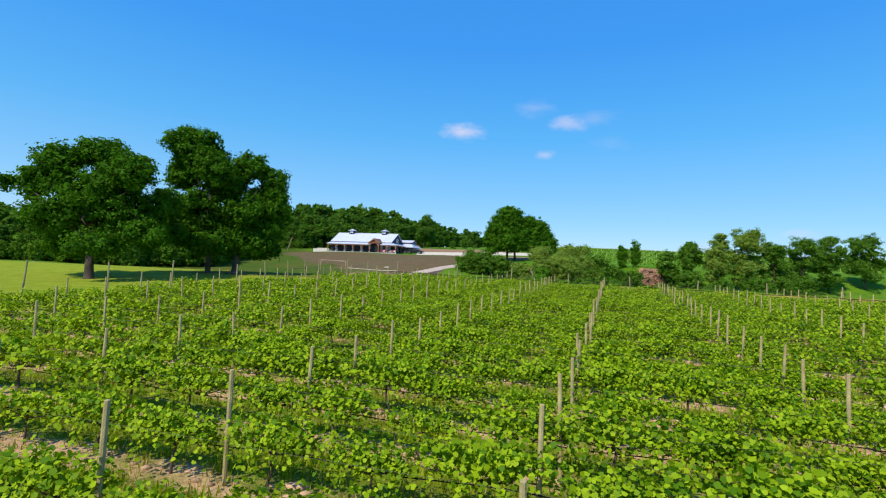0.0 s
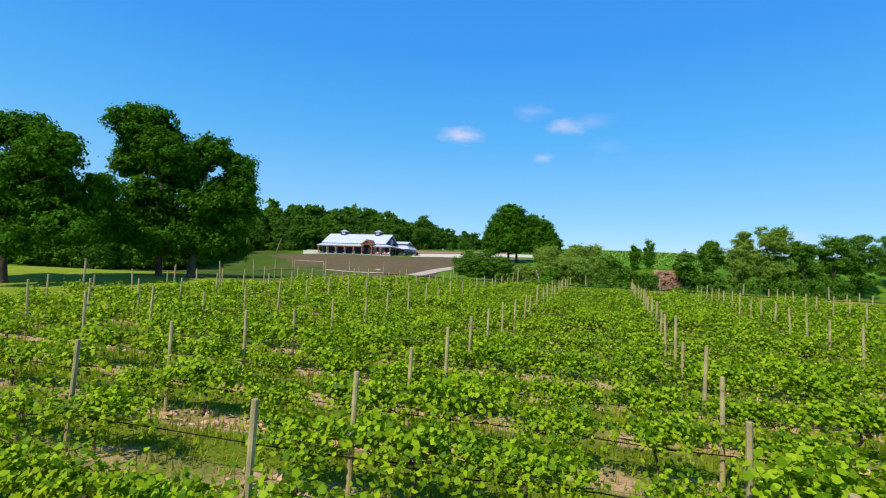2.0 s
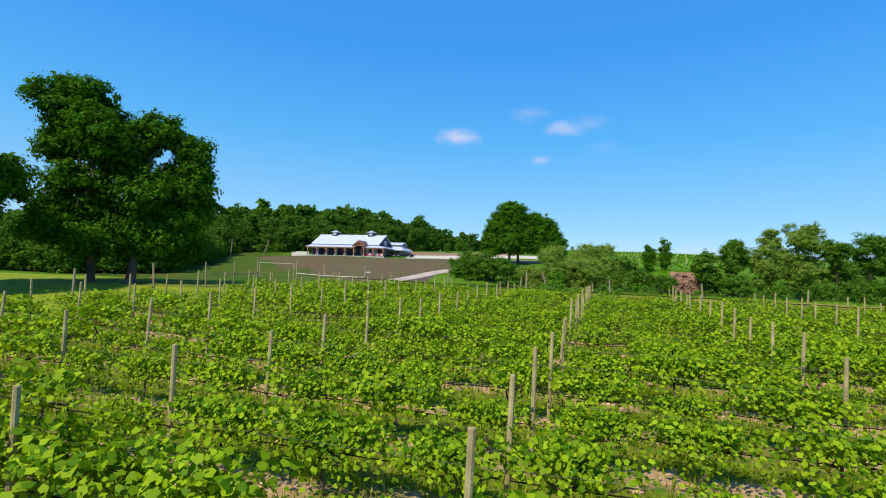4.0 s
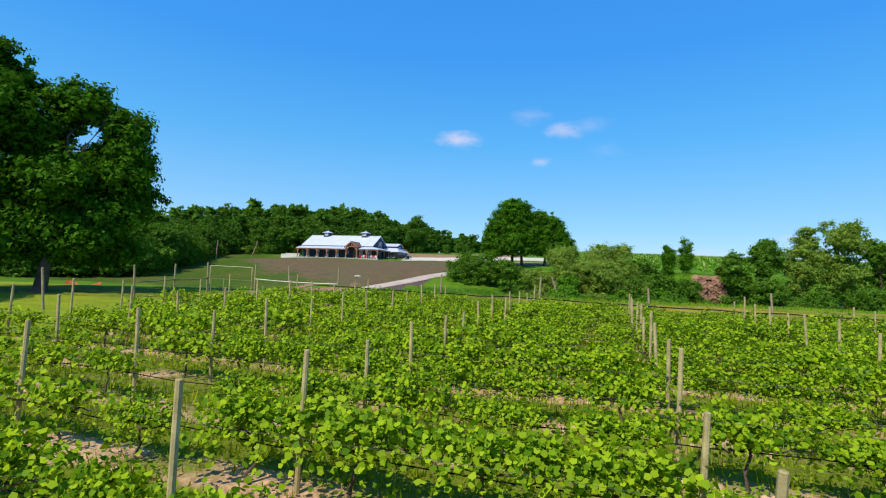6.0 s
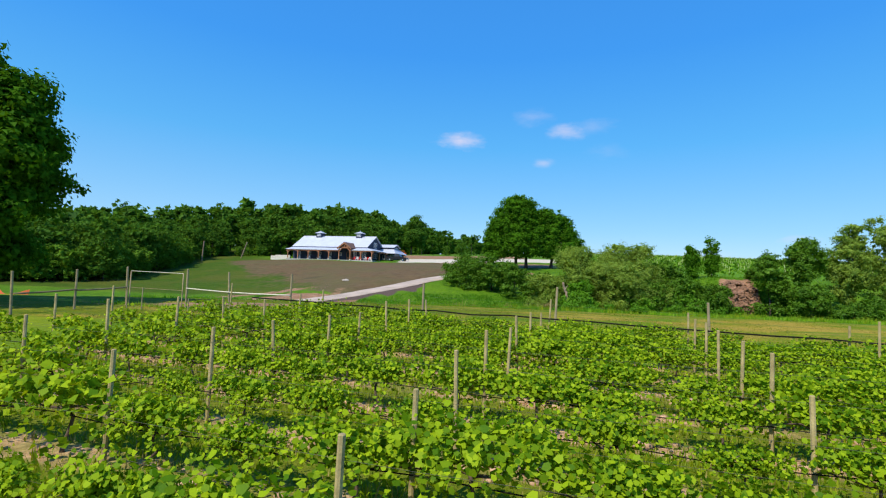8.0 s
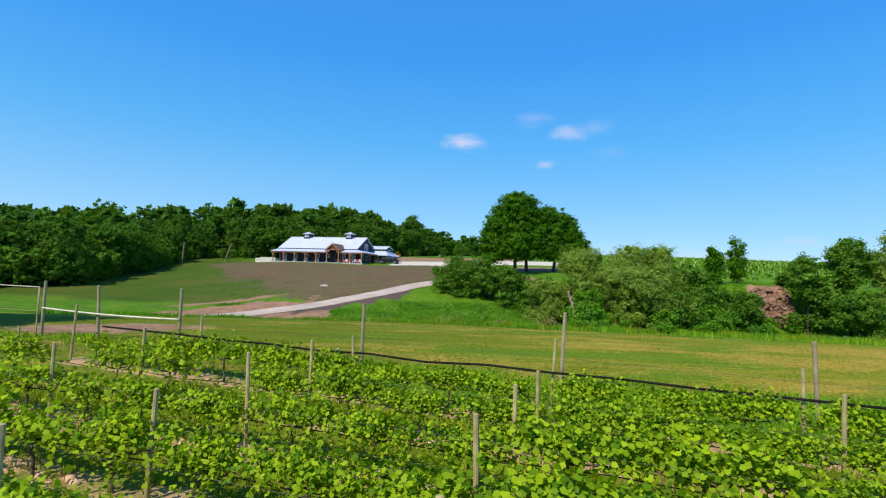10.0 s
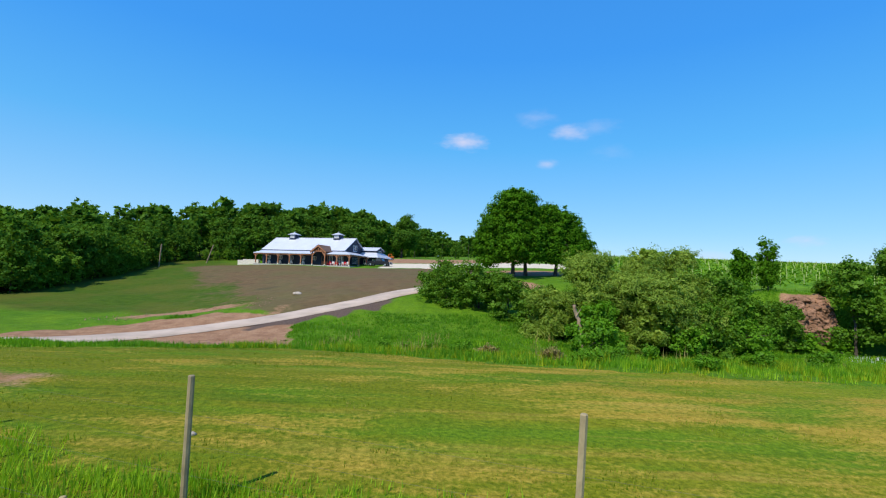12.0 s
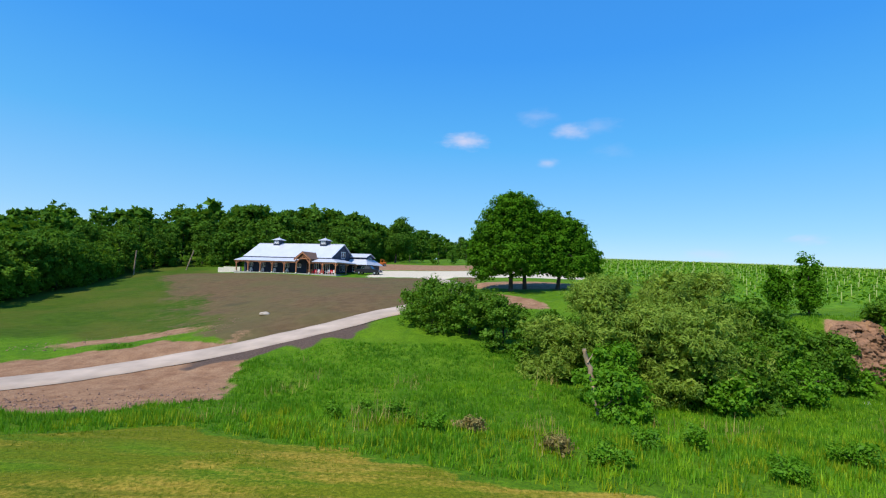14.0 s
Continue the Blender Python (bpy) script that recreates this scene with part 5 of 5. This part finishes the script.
def slab(a, b, c, d, thick):
    """A sheet with thickness through four corners."""
    bm = bmesh.new()
    lo = [bm.verts.new(Vector(p)) for p in (a, b, c, d)]
    hi = [bm.verts.new(Vector(p) + Vector((0, 0, thick))) for p in (a, b, c, d)]
    bm.faces.new(lo[::-1])
    bm.faces.new(hi)
    for k in range(4):
        bm.faces.new((lo[k], lo[(k + 1) % 4], hi[(k + 1) % 4], hi[k]))
    bmesh.ops.recalc_face_normals(bm, faces=bm.faces)
    return bm


LEN, DEP, EAVE, RIDGE = 22.46, 10.18, 3.46, 6.6
PORCH_L, PORCH_R, PORCH_F = 0.2, 25.5, -3.2
M_WHITE = surface("white_trim", (0.72, 0.73, 0.74), 0.6, vary=0.08)
M_DECK = surface("concrete_deck", (0.42, 0.40, 0.37), 0.9, vary=0.15)
M_GLASS, n = material("window_glass")
n("ShaderNodeOutputMaterial", Surface=n("ShaderNodeBsdfPrincipled", Base_Color=(0.03, 0.035, 0.045, 1), Roughness=0.06, i13=0.6))
M_CONCRETE = surface("pale_concrete", (0.68, 0.63, 0.54), 0.85, vary=0.12)
M_RED = surface("red_plastic", (0.62, 0.02, 0.03), 0.45, vary=0.1)
M_CHAIRW = surface("white_plastic", (0.75, 0.73, 0.72), 0.45, vary=0.08)


def gabled(u0, u1, v0, v1, foot, eave, ridge):
    """A solid body with gable ends facing along u."""
    bm = bmesh.new()
    prof = [(v0, foot), (v0, eave), ((v0 + v1) / 2, ridge), (v1, eave), (v1, foot)]
    ends = [[bm.verts.new((u, a, b)) for a, b in prof] for u in (u0, u1)]
    bm.faces.new(ends[0])
    bm.faces.new(ends[1][::-1])
    for k in range(5):
        bm.faces.new((ends[0][k], ends[0][(k + 1) % 5], ends[1][(k + 1) % 5], ends[1][k]))
    bmesh.ops.recalc_face_normals(bm, faces=bm.faces)
    return bm


def window(parent, u0, u1, w0, w1, v, bars=1, side="front"):
    """A framed window set on a wall; on a side wall u runs along the depth and v is the wall's place."""
    t = 0.09
    spec = [(u0, v - 0.06, w0, u0 + t, v + 0.02, w1), (u1 - t, v - 0.06, w0, u1, v + 0.02, w1), (u0 + t, v - 0.06, w0, u1 - t, v + 0.02, w0 + t), (u0 + t, v - 0.06, w1 - t, u1 - t, v + 0.02, w1)]
    for k in range(bars):
        c = u0 + (u1 - u0) * (k + 1) / (bars + 1)
        spec.append((c - 0.05, v - 0.055, w0 + t, c + 0.05, v + 0.02, w1 - t))
    pane = (u0 + t, v - 0.02, w0 + t, u1 - t, v + 0.02, w1 - t)
    if side == "end":
        turned_ = lambda b: (v - (b[4] - v), b[0], b[2], v - (b[1] - v), b[3], b[5])
        spec, pane = [turned_(b) for b in spec], turned_(pane)
    w = part("window", boxes(*spec), M_WHITE, parent, "white-framed window")
    part("pane", boxes(pane), M_GLASS, w, "dark reflecting glass")
    return w


part("wall", gabled(0.3, LEN - 0.3, 0, DEP, -1.2, EAVE, RIDGE - 0.1), M_SIDING, winery, "dark blue board siding")
slope = (RIDGE - EAVE + 0.15) / (DEP / 2 + 0.3)
main_f = part("roof", slab((0, -0.3, EAVE - 0.15), (LEN, -0.3, EAVE - 0.15), (LEN, DEP / 2, RIDGE), (0, DEP / 2, RIDGE), 0.12), M_ROOF, winery, "pale standing-seam metal roof")
main_b = part("roof", slab((0, DEP / 2, RIDGE), (LEN, DEP / 2, RIDGE), (LEN, DEP + 0.3, EAVE - 0.15), (0, DEP + 0.3, EAVE - 0.15), 0.12), M_ROOF, winery)
seams = []
for k in range(37):
    u = 0.3 + k * (LEN - 0.6) / 36
    seams.append(slab((u - 0.012, -0.3, EAVE - 0.04), (u + 0.012, -0.3, EAVE - 0.04), (u + 0.012, DEP / 2, RIDGE + 0.11), (u - 0.012, DEP / 2, RIDGE + 0.11), 0.022))
for bm in seams:
    part("seam", bm, M_ROOF, main_f)
part("ridge_cap", boxes((0, DEP / 2 - 0.15, RIDGE + 0.1, LEN, DEP / 2 + 0.15, RIDGE + 0.17)), M_ROOF, winery)
part("fascia", boxes((0, -0.34, EAVE - 0.30, LEN, -0.302, EAVE - 0.03)), M_SIDING, winery)
for u in (5.3, 17.55):
    cup = part("cupola", boxes((u - 0.85, DEP / 2 - 0.85, RIDGE - 0.6, u + 0.85, DEP / 2 + 0.85, RIDGE + 0.85)), M_SIDING, winery, "blue-grey louvred roof cupola")
    bm = bmesh.new()
    bmesh.ops.create_cone(bm, cap_ends=True, segments=4, radius1=1.75, radius2=0.08, depth=0.62)
    bmesh.ops.rotate(bm, cent=(0, 0, 0), matrix=Matrix.Rotation(radians(45), 3, "Z"), verts=bm.verts)
    bmesh.ops.translate(bm, vec=(u, DEP / 2, RIDGE + 1.16), verts=bm.verts)
    part("cupola_roof", bm, M_ROOF, cup, "pale metal cap")
    bm = bmesh.new()
    bmesh.ops.create_cone(bm, cap_ends=True, segments=8, radius1=0.05, radius2=0.02, depth=0.4)
    bmesh.ops.translate(bm, vec=(u, DEP / 2, RIDGE + 1.6), verts=bm.verts)
    part("finial", bm, M_ROOF, cup)
    for d in range(5):
        z0 = RIDGE + 0.05 + d * 0.15
        part("louvre", boxes((u - 0.6, DEP / 2 - 0.89, z0, u + 0.6, DEP / 2 - 0.852, z0 + 0.09)), M_WHITE, cup)

# wrap-around porch
part("deck", boxes((PORCH_L, PORCH_F + 0.1, -1.0, PORCH_R, -0.002, 0.0), (LEN - 0.298, -0.001, -1.0, PORCH_R, 5.0, 0.0)), M_DECK, winery, "grey concrete porch floor")
HIGH, LOW = 3.2, 2.42
part("porch_roof", slab((PORCH_L - 0.1, PORCH_F, LOW), (15.7, PORCH_F, LOW), (15.7, -0.02, HIGH), (PORCH_L - 0.1, -0.02, HIGH), 0.1), M_ROOF, winery)
part("porch_roof", slab((19.55, PORCH_F, LOW), (PORCH_R + 0.1, PORCH_F, LOW), (LEN - 0.1, -0.02, HIGH), (19.55, -0.02, HIGH), 0.1), M_ROOF, winery)
part("porch_roof", slab((PORCH_R + 0.1, PORCH_F, LOW), (PORCH_R + 0.1, 5.0, LOW), (LEN - 0.1, 5.0, HIGH), (LEN - 0.1, -0.02, HIGH), 0.1), M_ROOF, winery)
part("porch_beam", boxes((PORCH_L, PORCH_F + 0.12, LOW - 0.24, 15.85, PORCH_F + 0.3, LOW - 0.01)), M_TIMBER, winery)
part("porch_beam", boxes((19.35, PORCH_F + 0.12, LOW - 0.24, PORCH_R, PORCH_F + 0.3, LOW - 0.01)), M_TIMBER, winery)
part("porch_beam", boxes((PORCH_R - 0.2, PORCH_F + 0.302, LOW - 0.24, PORCH_R - 0.02, 4.95, LOW - 0.01)), M_TIMBER, winery)
for u, v, h in [(u, PORCH_F + 0.2, LOW - 0.2) for u in (0.7, 3.76, 6.9, 9.95, 12.95, 22.15, 25.2)] + [(16.0, PORCH_F + 0.05, 2.9), (19.2, PORCH_F + 0.05, 2.9), (25.4, 1.0, LOW - 0.2), (25.4, 4.8, LOW - 0.2)]:
    p = part("porch_post", boxes((u - 0.1, v - 0.1, 0, u + 0.1, v + 0.1, h)), M_TIMBER, winery, "orange-brown timber post")
    part("post_base", boxes((u - 0.14, v - 0.14, -0.01, u + 0.14, v + 0.14, 0.2)), M_CONCRETE, p)
    for s_ in (-1, 1):
        bm = boxes((-0.035, -0.05, -0.36, 0.035, 0.05, 0.36))
        bmesh.ops.transform(bm, matrix=Matrix.Translation((u + s_ * 0.3, v, h - 0.3)) @ Matrix.Rotation(radians(s_ * 45), 4, "Y"), verts=bm.verts)
        part("brace", bm, M_TIMBER, p)
# timber-framed entrance gable
mid_u, top_w, foot_w = 17.6, 4.45, 2.95
for s_ in (-1, 1):
    e = mid_u + s_ * 2.0
    part("entrance_roof", slab((e, PORCH_F - 0.4, foot_w), (mid_u, PORCH_F - 0.4, top_w), (mid_u, 1.4, top_w), (e, 1.4, foot_w), 0.1), M_SHINGLE, winery, "brown entrance gable roof")
    bm = slab((e, PORCH_F - 0.38, foot_w - 0.3), (mid_u, PORCH_F - 0.38, top_w - 0.3), (mid_u, PORCH_F - 0.16, top_w - 0.3), (e, PORCH_F - 0.16, foot_w - 0.3), 0.28)
    part("rafter", bm, M_TIMBER, winery, "orange-brown gable rafter")
    bm = slab((mid_u + s_ * 1.45, PORCH_F - 0.1, 2.1), (mid_u + s_ * 0.35, PORCH_F - 0.1, 3.45), (mid_u + s_ * 0.35, PORCH_F + 0.1, 3.45), (mid_u + s_ * 1.45, PORCH_F + 0.1, 2.1), 0.2)
    part("curved_brace", bm, M_TIMBER, winery)
part("collar_beam", boxes((mid_u - 1.5, PORCH_F - 0.1, 2.95, mid_u + 1.5, PORCH_F + 0.1, 3.2)), M_TIMBER, winery)
part("king_post", boxes((mid_u - 0.1, PORCH_F - 0.12, 3.2, mid_u + 0.1, PORCH_F + 0.08, 4.2)), M_TIMBER, winery)
# openings
for u in (2.2, 5.4, 8.5, 11.6, 14.6):
    window(winery, u - 0.42, u + 0.42, 1.2, 2.05, -0.004)
for u in (18.9, 20.6, 21.6):
    window(winery, u - 0.45, u + 0.45, 0.5, 2.3, -0.004)
door = part("door", boxes((16.5, -0.08, 0.0, 18.1, 0.02, 2.25)), M_TIMBER, winery, "orange-brown double entrance door")
for a in (16.62, 17.42):
    part("pane", boxes((a, -0.1, 0.9, a + 0.56, -0.082, 2.1)), M_GLASS, door)
    part("door_handle", boxes((a + (0.62 if a < 17 else -0.08), -0.14, 0.95, a + (0.66 if a < 17 else -0.04), -0.082, 1.2)), M_WIRE, door)
window(winery, 4.2, 6.0, 3.55, 5.0, LEN - 0.296, 1, "end")
window(winery, 3.9, 5.1, 0.75, 2.1, LEN - 0.296, 1, "end")
window(winery, 5.4, 6.6, 0.75, 2.1, LEN - 0.296, 1, "end")
part("downspout", boxes((LEN - 0.29, DEP - 0.12, -1.0, LEN - 0.17, DEP, EAVE - 0.2)), M_WHITE, winery, "white downspout")
# rear wing with its own gable over a skirt roof
part("wing_wall", gabled(19.5, 26.0, 8.6, 12.6, 2.0, 4.15, 4.85), M_SIDING, winery, "dark blue upper gable of the rear wing")
part("wing_wall", boxes((LEN - 0.2, 7.2, -1.2, 26.9, 13.8, 2.35)), M_SIDING, winery)
part("wing_roof", slab((19.4, 8.3, 4.05), (26.3, 8.3, 4.05), (26.3, 10.6, 4.92), (19.4, 10.6, 4.92), 0.1), M_ROOF, winery)
part("wing_roof", slab((19.4, 10.6, 4.92), (26.3, 10.6, 4.92), (26.3, 12.9, 4.05), (19.4, 12.9, 4.05), 0.1), M_ROOF, winery)
part("skirt_roof", slab((LEN - 0.25, 6.0, 2.35), (27.7, 6.0, 2.35), (26.1, 8.5, 3.55), (LEN - 0.25, 8.5, 3.55), 0.1), M_ROOF, winery)
part("skirt_roof", slab((27.7, 6.0, 2.35), (27.7, 14.4, 2.35), (26.1, 12.7, 3.55), (26.1, 8.5, 3.55), 0.1), M_ROOF, winery)
window(winery, 9.9, 11.3, 3.1, 4.1, 26.004, 1, "end")
for u in (24.0, 26.2):
    window(winery, u - 0.5, u + 0.5, 0.8, 2.0, 7.196)


def deck_chair(u, v, mat, tone, turn=0.0):
    """A slatted garden armchair."""
    c = empty("garden_chair", HOUSE @ Matrix.Translation((u, v, 0)) @ Matrix.Rotation(turn, 4, "Z"), tone + " slatted garden armchair on the porch", "chair", "porch chairs")
    for k in range(4):
        part("slat", slab((-0.28, -0.3 + k * 0.15, 0.36 - k * 0.025), (0.28, -0.3 + k * 0.15, 0.36 - k * 0.025), (0.28, -0.17 + k * 0.15, 0.34 - k * 0.025), (-0.28, -0.17 + k * 0.15, 0.34 - k * 0.025), 0.025), mat, c)
    for k in range(4):
        x0 = -0.28 + k * 0.145
        part("back_slat", boxes((x0, 0.27, 0.25, x0 + 0.12, 0.3, 1.0 - 0.06 * abs(k - 1.5))), mat, c)
    for s_ in (-1, 1):
        part("armrest", boxes((s_ * 0.36 - 0.06, -0.36, 0.55, s_ * 0.36 + 0.06, 0.32, 0.58)), mat, c)
        part("leg", boxes((s_ * 0.34 - 0.03, -0.34, 0, s_ * 0.34 + 0.03, -0.26, 0.55)), mat, c)
        part("leg", boxes((s_ * 0.34 - 0.03, 0.24, 0, s_ * 0.34 + 0.03, 0.31, 0.55)), mat, c)
    return c


for k, u in enumerate((19.9, 20.75, 21.55, 23.0, 23.7, 24.4)):
    deck_chair(u, -2.3, M_CHAIRW if k in (1, 3, 5) else M_RED, "white" if k in (1, 3, 5) else "red", 0.1 * (k % 3 - 1))
for u in (2.9, 5.9, 9.0, 12.2):
    deck_chair(u, -1.2, M_CHAIRW, "pale grey-white")

# low retaining wall at the porch's end
M_WALLW = M_CONCRETE
retaining = part("retaining_wall", boxes((-6.4, -0.6, -1.2, -4.9, 0, 0.72), (-4.898, -0.6, -1.2, -0.4, 0, 0.95)), M_WALLW)
retaining.matrix_basis = HOUSE.copy()
tagged(retaining, "low pale concrete retaining wall beside the porch", "wall")

# ---- vehicles ----
M_PAINT = surface("dark_car_paint", (0.010, 0.011, 0.014), 0.5, 0.0, vary=0.1, bump=0.0)
M_TYRE = surface("tyre_rubber", (0.015, 0.015, 0.016), 0.9)
M_RIM = surface("steel_rim", (0.5, 0.5, 0.52), 0.35, 0.9)
M_LAMP = surface("red_lamp", (0.5, 0.02, 0.02), 0.3)
M_MACHINE = surface("orange_paint", (0.75, 0.22, 0.03), 0.45, vary=0.12)


def extrude(profile, half, taper=1.0):
    """A body from a side outline (x, z), widest in the middle."""
    bm = bmesh.new()
    a = [bm.verts.new((x0, -half * taper if z0 > 1.15 else -half, z0)) for x0, z0 in profile]
    b = [bm.verts.new((x0, half * taper if z0 > 1.15 else half, z0)) for x0, z0 in profile]
    bm.faces.new(a)
    bm.faces.new(b[::-1])
    for k in range(len(a)):
        bm.faces.new((a[k], a[(k + 1) % len(a)], b[(k + 1) % len(a)], b[k]))
    bmesh.ops.recalc_face_normals(bm, faces=bm.faces)
    bmesh.ops.bevel(bm, geom=bm.edges[:], offset=0.04, segments=2, affect="EDGES", clamp_overlap=True)
    return bm


def wheel(parent, x0, y0, rad, width):
    def disc(r_, w_, name, mat, up):
        bm = bmesh.new()
        bmesh.ops.create_cone(bm, cap_ends=True, segments=20, radius1=r_, radius2=r_, depth=w_)
        bmesh.ops.bevel(bm, geom=[e for e in bm.edges if abs(e.verts[0].co.z - e.verts[1].co.z) < 1e-4], offset=r_ * 0.12, segments=2, affect="EDGES")
        bmesh.ops.transform(bm, matrix=Matrix.Translation((x0, y0, rad)) @ Matrix.Rotation(radians(90), 4, "X"), verts=bm.verts)
        return part(name, bm, mat, up, smooth=False)
    w = disc(rad, width, "wheel", M_TYRE, parent)
    disc(rad * 0.58, width + 0.03, "rim", M_RIM, w)


def pickup(m):
    t = empty("pickup_truck", m, "dark pickup truck parked beside the barn", "truck")
    body = [(-2.75, 0.45), (-2.75, 1.12), (-0.75, 1.12), (-0.7, 1.14), (1.0, 1.14), (2.45, 1.02), (2.72, 0.9), (2.75, 0.45)]
    part("body", extrude(body, 0.95), M_PAINT, t)
    part("cab", extrude([(-0.72, 1.1), (-0.6, 1.82), (0.5, 1.84), (1.1, 1.1)], 0.88, 0.86), M_PAINT, t)
    for s_ in (-1, 1):
        part("side_window", boxes((-0.5, s_ * 0.83 - 0.03, 1.22, 0.55, s_ * 0.83 + 0.03, 1.7)), M_GLASS, t)
        part("tail_lamp", boxes((-2.78, s_ * 0.82 - 0.08, 0.75, -2.74, s_ * 0.82 + 0.08, 1.05)), M_LAMP, t)
        part("headlight", boxes((2.7, s_ * 0.72 - 0.16, 0.75, 2.77, s_ * 0.72 + 0.16, 0.92)), M_WHITE, t)
    part("windscreen", slab((0.62, -0.72, 1.74), (1.08, -0.78, 1.16), (1.08, 0.78, 1.16), (0.62, 0.72, 1.74), 0.03), M_GLASS, t)
    part("bumper", boxes((2.72, -0.9, 0.42, 2.84, 0.9, 0.62)), M_RIM, t)
    part("bumper", boxes((-2.86, -0.9, 0.42, -2.76, 0.9, 0.62)), M_RIM, t)
    for x0 in (-1.75, 1.75):
        for s_ in (-1, 1):
            wheel(t, x0, s_ * 0.86, 0.38, 0.26)
    return t


hx = HOUSE @ Vector((29.6, 3.0, 0))
pickup(Matrix.Translation((hx.x, hx.y, hz(hx.x, hx.y) + 0.02)) @ Matrix.Rotation(radians(-14), 4, "Z"))


def loader(m):
    t = empty("skid_loader", m, "orange compact loader standing on bare earth", "loader")
    part("body", extrude([(-1.3, 0.45), (-1.3, 1.3), (-0.6, 1.4), (0.9, 1.0), (1.0, 0.45)], 0.6), M_MACHINE, t)
    part("cab_frame", boxes((-0.55, -0.55, 1.3, -0.45, -0.45, 2.1), (-0.55, 0.45, 1.3, -0.45, 0.55, 2.1), (0.45, -0.55, 1.1, 0.55, -0.45, 2.1), (0.45, 0.45, 1.1, 0.55, 0.55, 2.1), (-0.6, -0.6, 2.1, 0.6, 0.6, 2.2)), M_MACHINE, t)
    for s_ in (-1, 1):
        part("lift_arm", slab((-1.2, s_ * 0.75 - 0.07, 1.3), (1.5, s_ * 0.75 - 0.07, 0.5), (1.5, s_ * 0.75 + 0.07, 0.5), (-1.2, s_ * 0.75 + 0.07, 1.3), 0.2), M_MACHINE, t)
    part("bucket", extrude([(1.5, 0.1), (1.5, 0.8), (1.65, 0.8), (1.7, 0.25), (2.3, 0.15), (2.3, 0.05)], 0.9), M_MACHINE, t)
    for x0 in (-0.75, 0.65):
        for s_ in (-1, 1):
            wheel(t, x0, s_ * 0.75, 0.4, 0.28)
    return t


loader(Matrix.Translation((-10.0, 190, hz(-10, 190) + 0.01)) @ Matrix.Rotation(radians(200), 4, "Z") @ Matrix.Diagonal((0.8, 0.8, 0.8, 1)))
M_DRUM = surface("orange_plastic", (0.62, 0.10, 0.02), 0.6, vary=0.15)
v, f, cap = tube([(-0.45, 0, 0.28), (-0.42, 0, 0.28), (-0.2, 0, 0.28), (-0.18, 0, 0.28), (0.18, 0, 0.28), (0.2, 0, 0.28), (0.42, 0, 0.28), (0.45, 0, 0.28)], [0.2, 0.27, 0.28, 0.3, 0.3, 0.28, 0.27, 0.2], 14)
drum = add_mesh("plastic_drum", v, [f, cap, cap[:, ::-1] - 98], M_DRUM, smooth=True)
drum.matrix_basis = Matrix.Translation((41.0, 139.0, hz(41.0, 139.0) + 0.01)) @ Matrix.Rotation(0.2, 4, "Z")
tagged(drum, "small orange plastic drum lying on rough grass", "drum")

# pale leaning pole at the wood's edge
for x0, y0, h, lean in ((-55.6, 176, 5.0, 18), (-62.0, 166, 5.5, 3), (-95, 132, 6.0, 8)):
    ob = part("old_pole", post_mesh(h, 0.16, 7), M_DEAD)
    ob.matrix_basis = pose(x0, y0, hz(x0, y0), 0, lean, 0)
    tagged(ob, "pale bare pole leaning before the woods", "pole", "old poles")
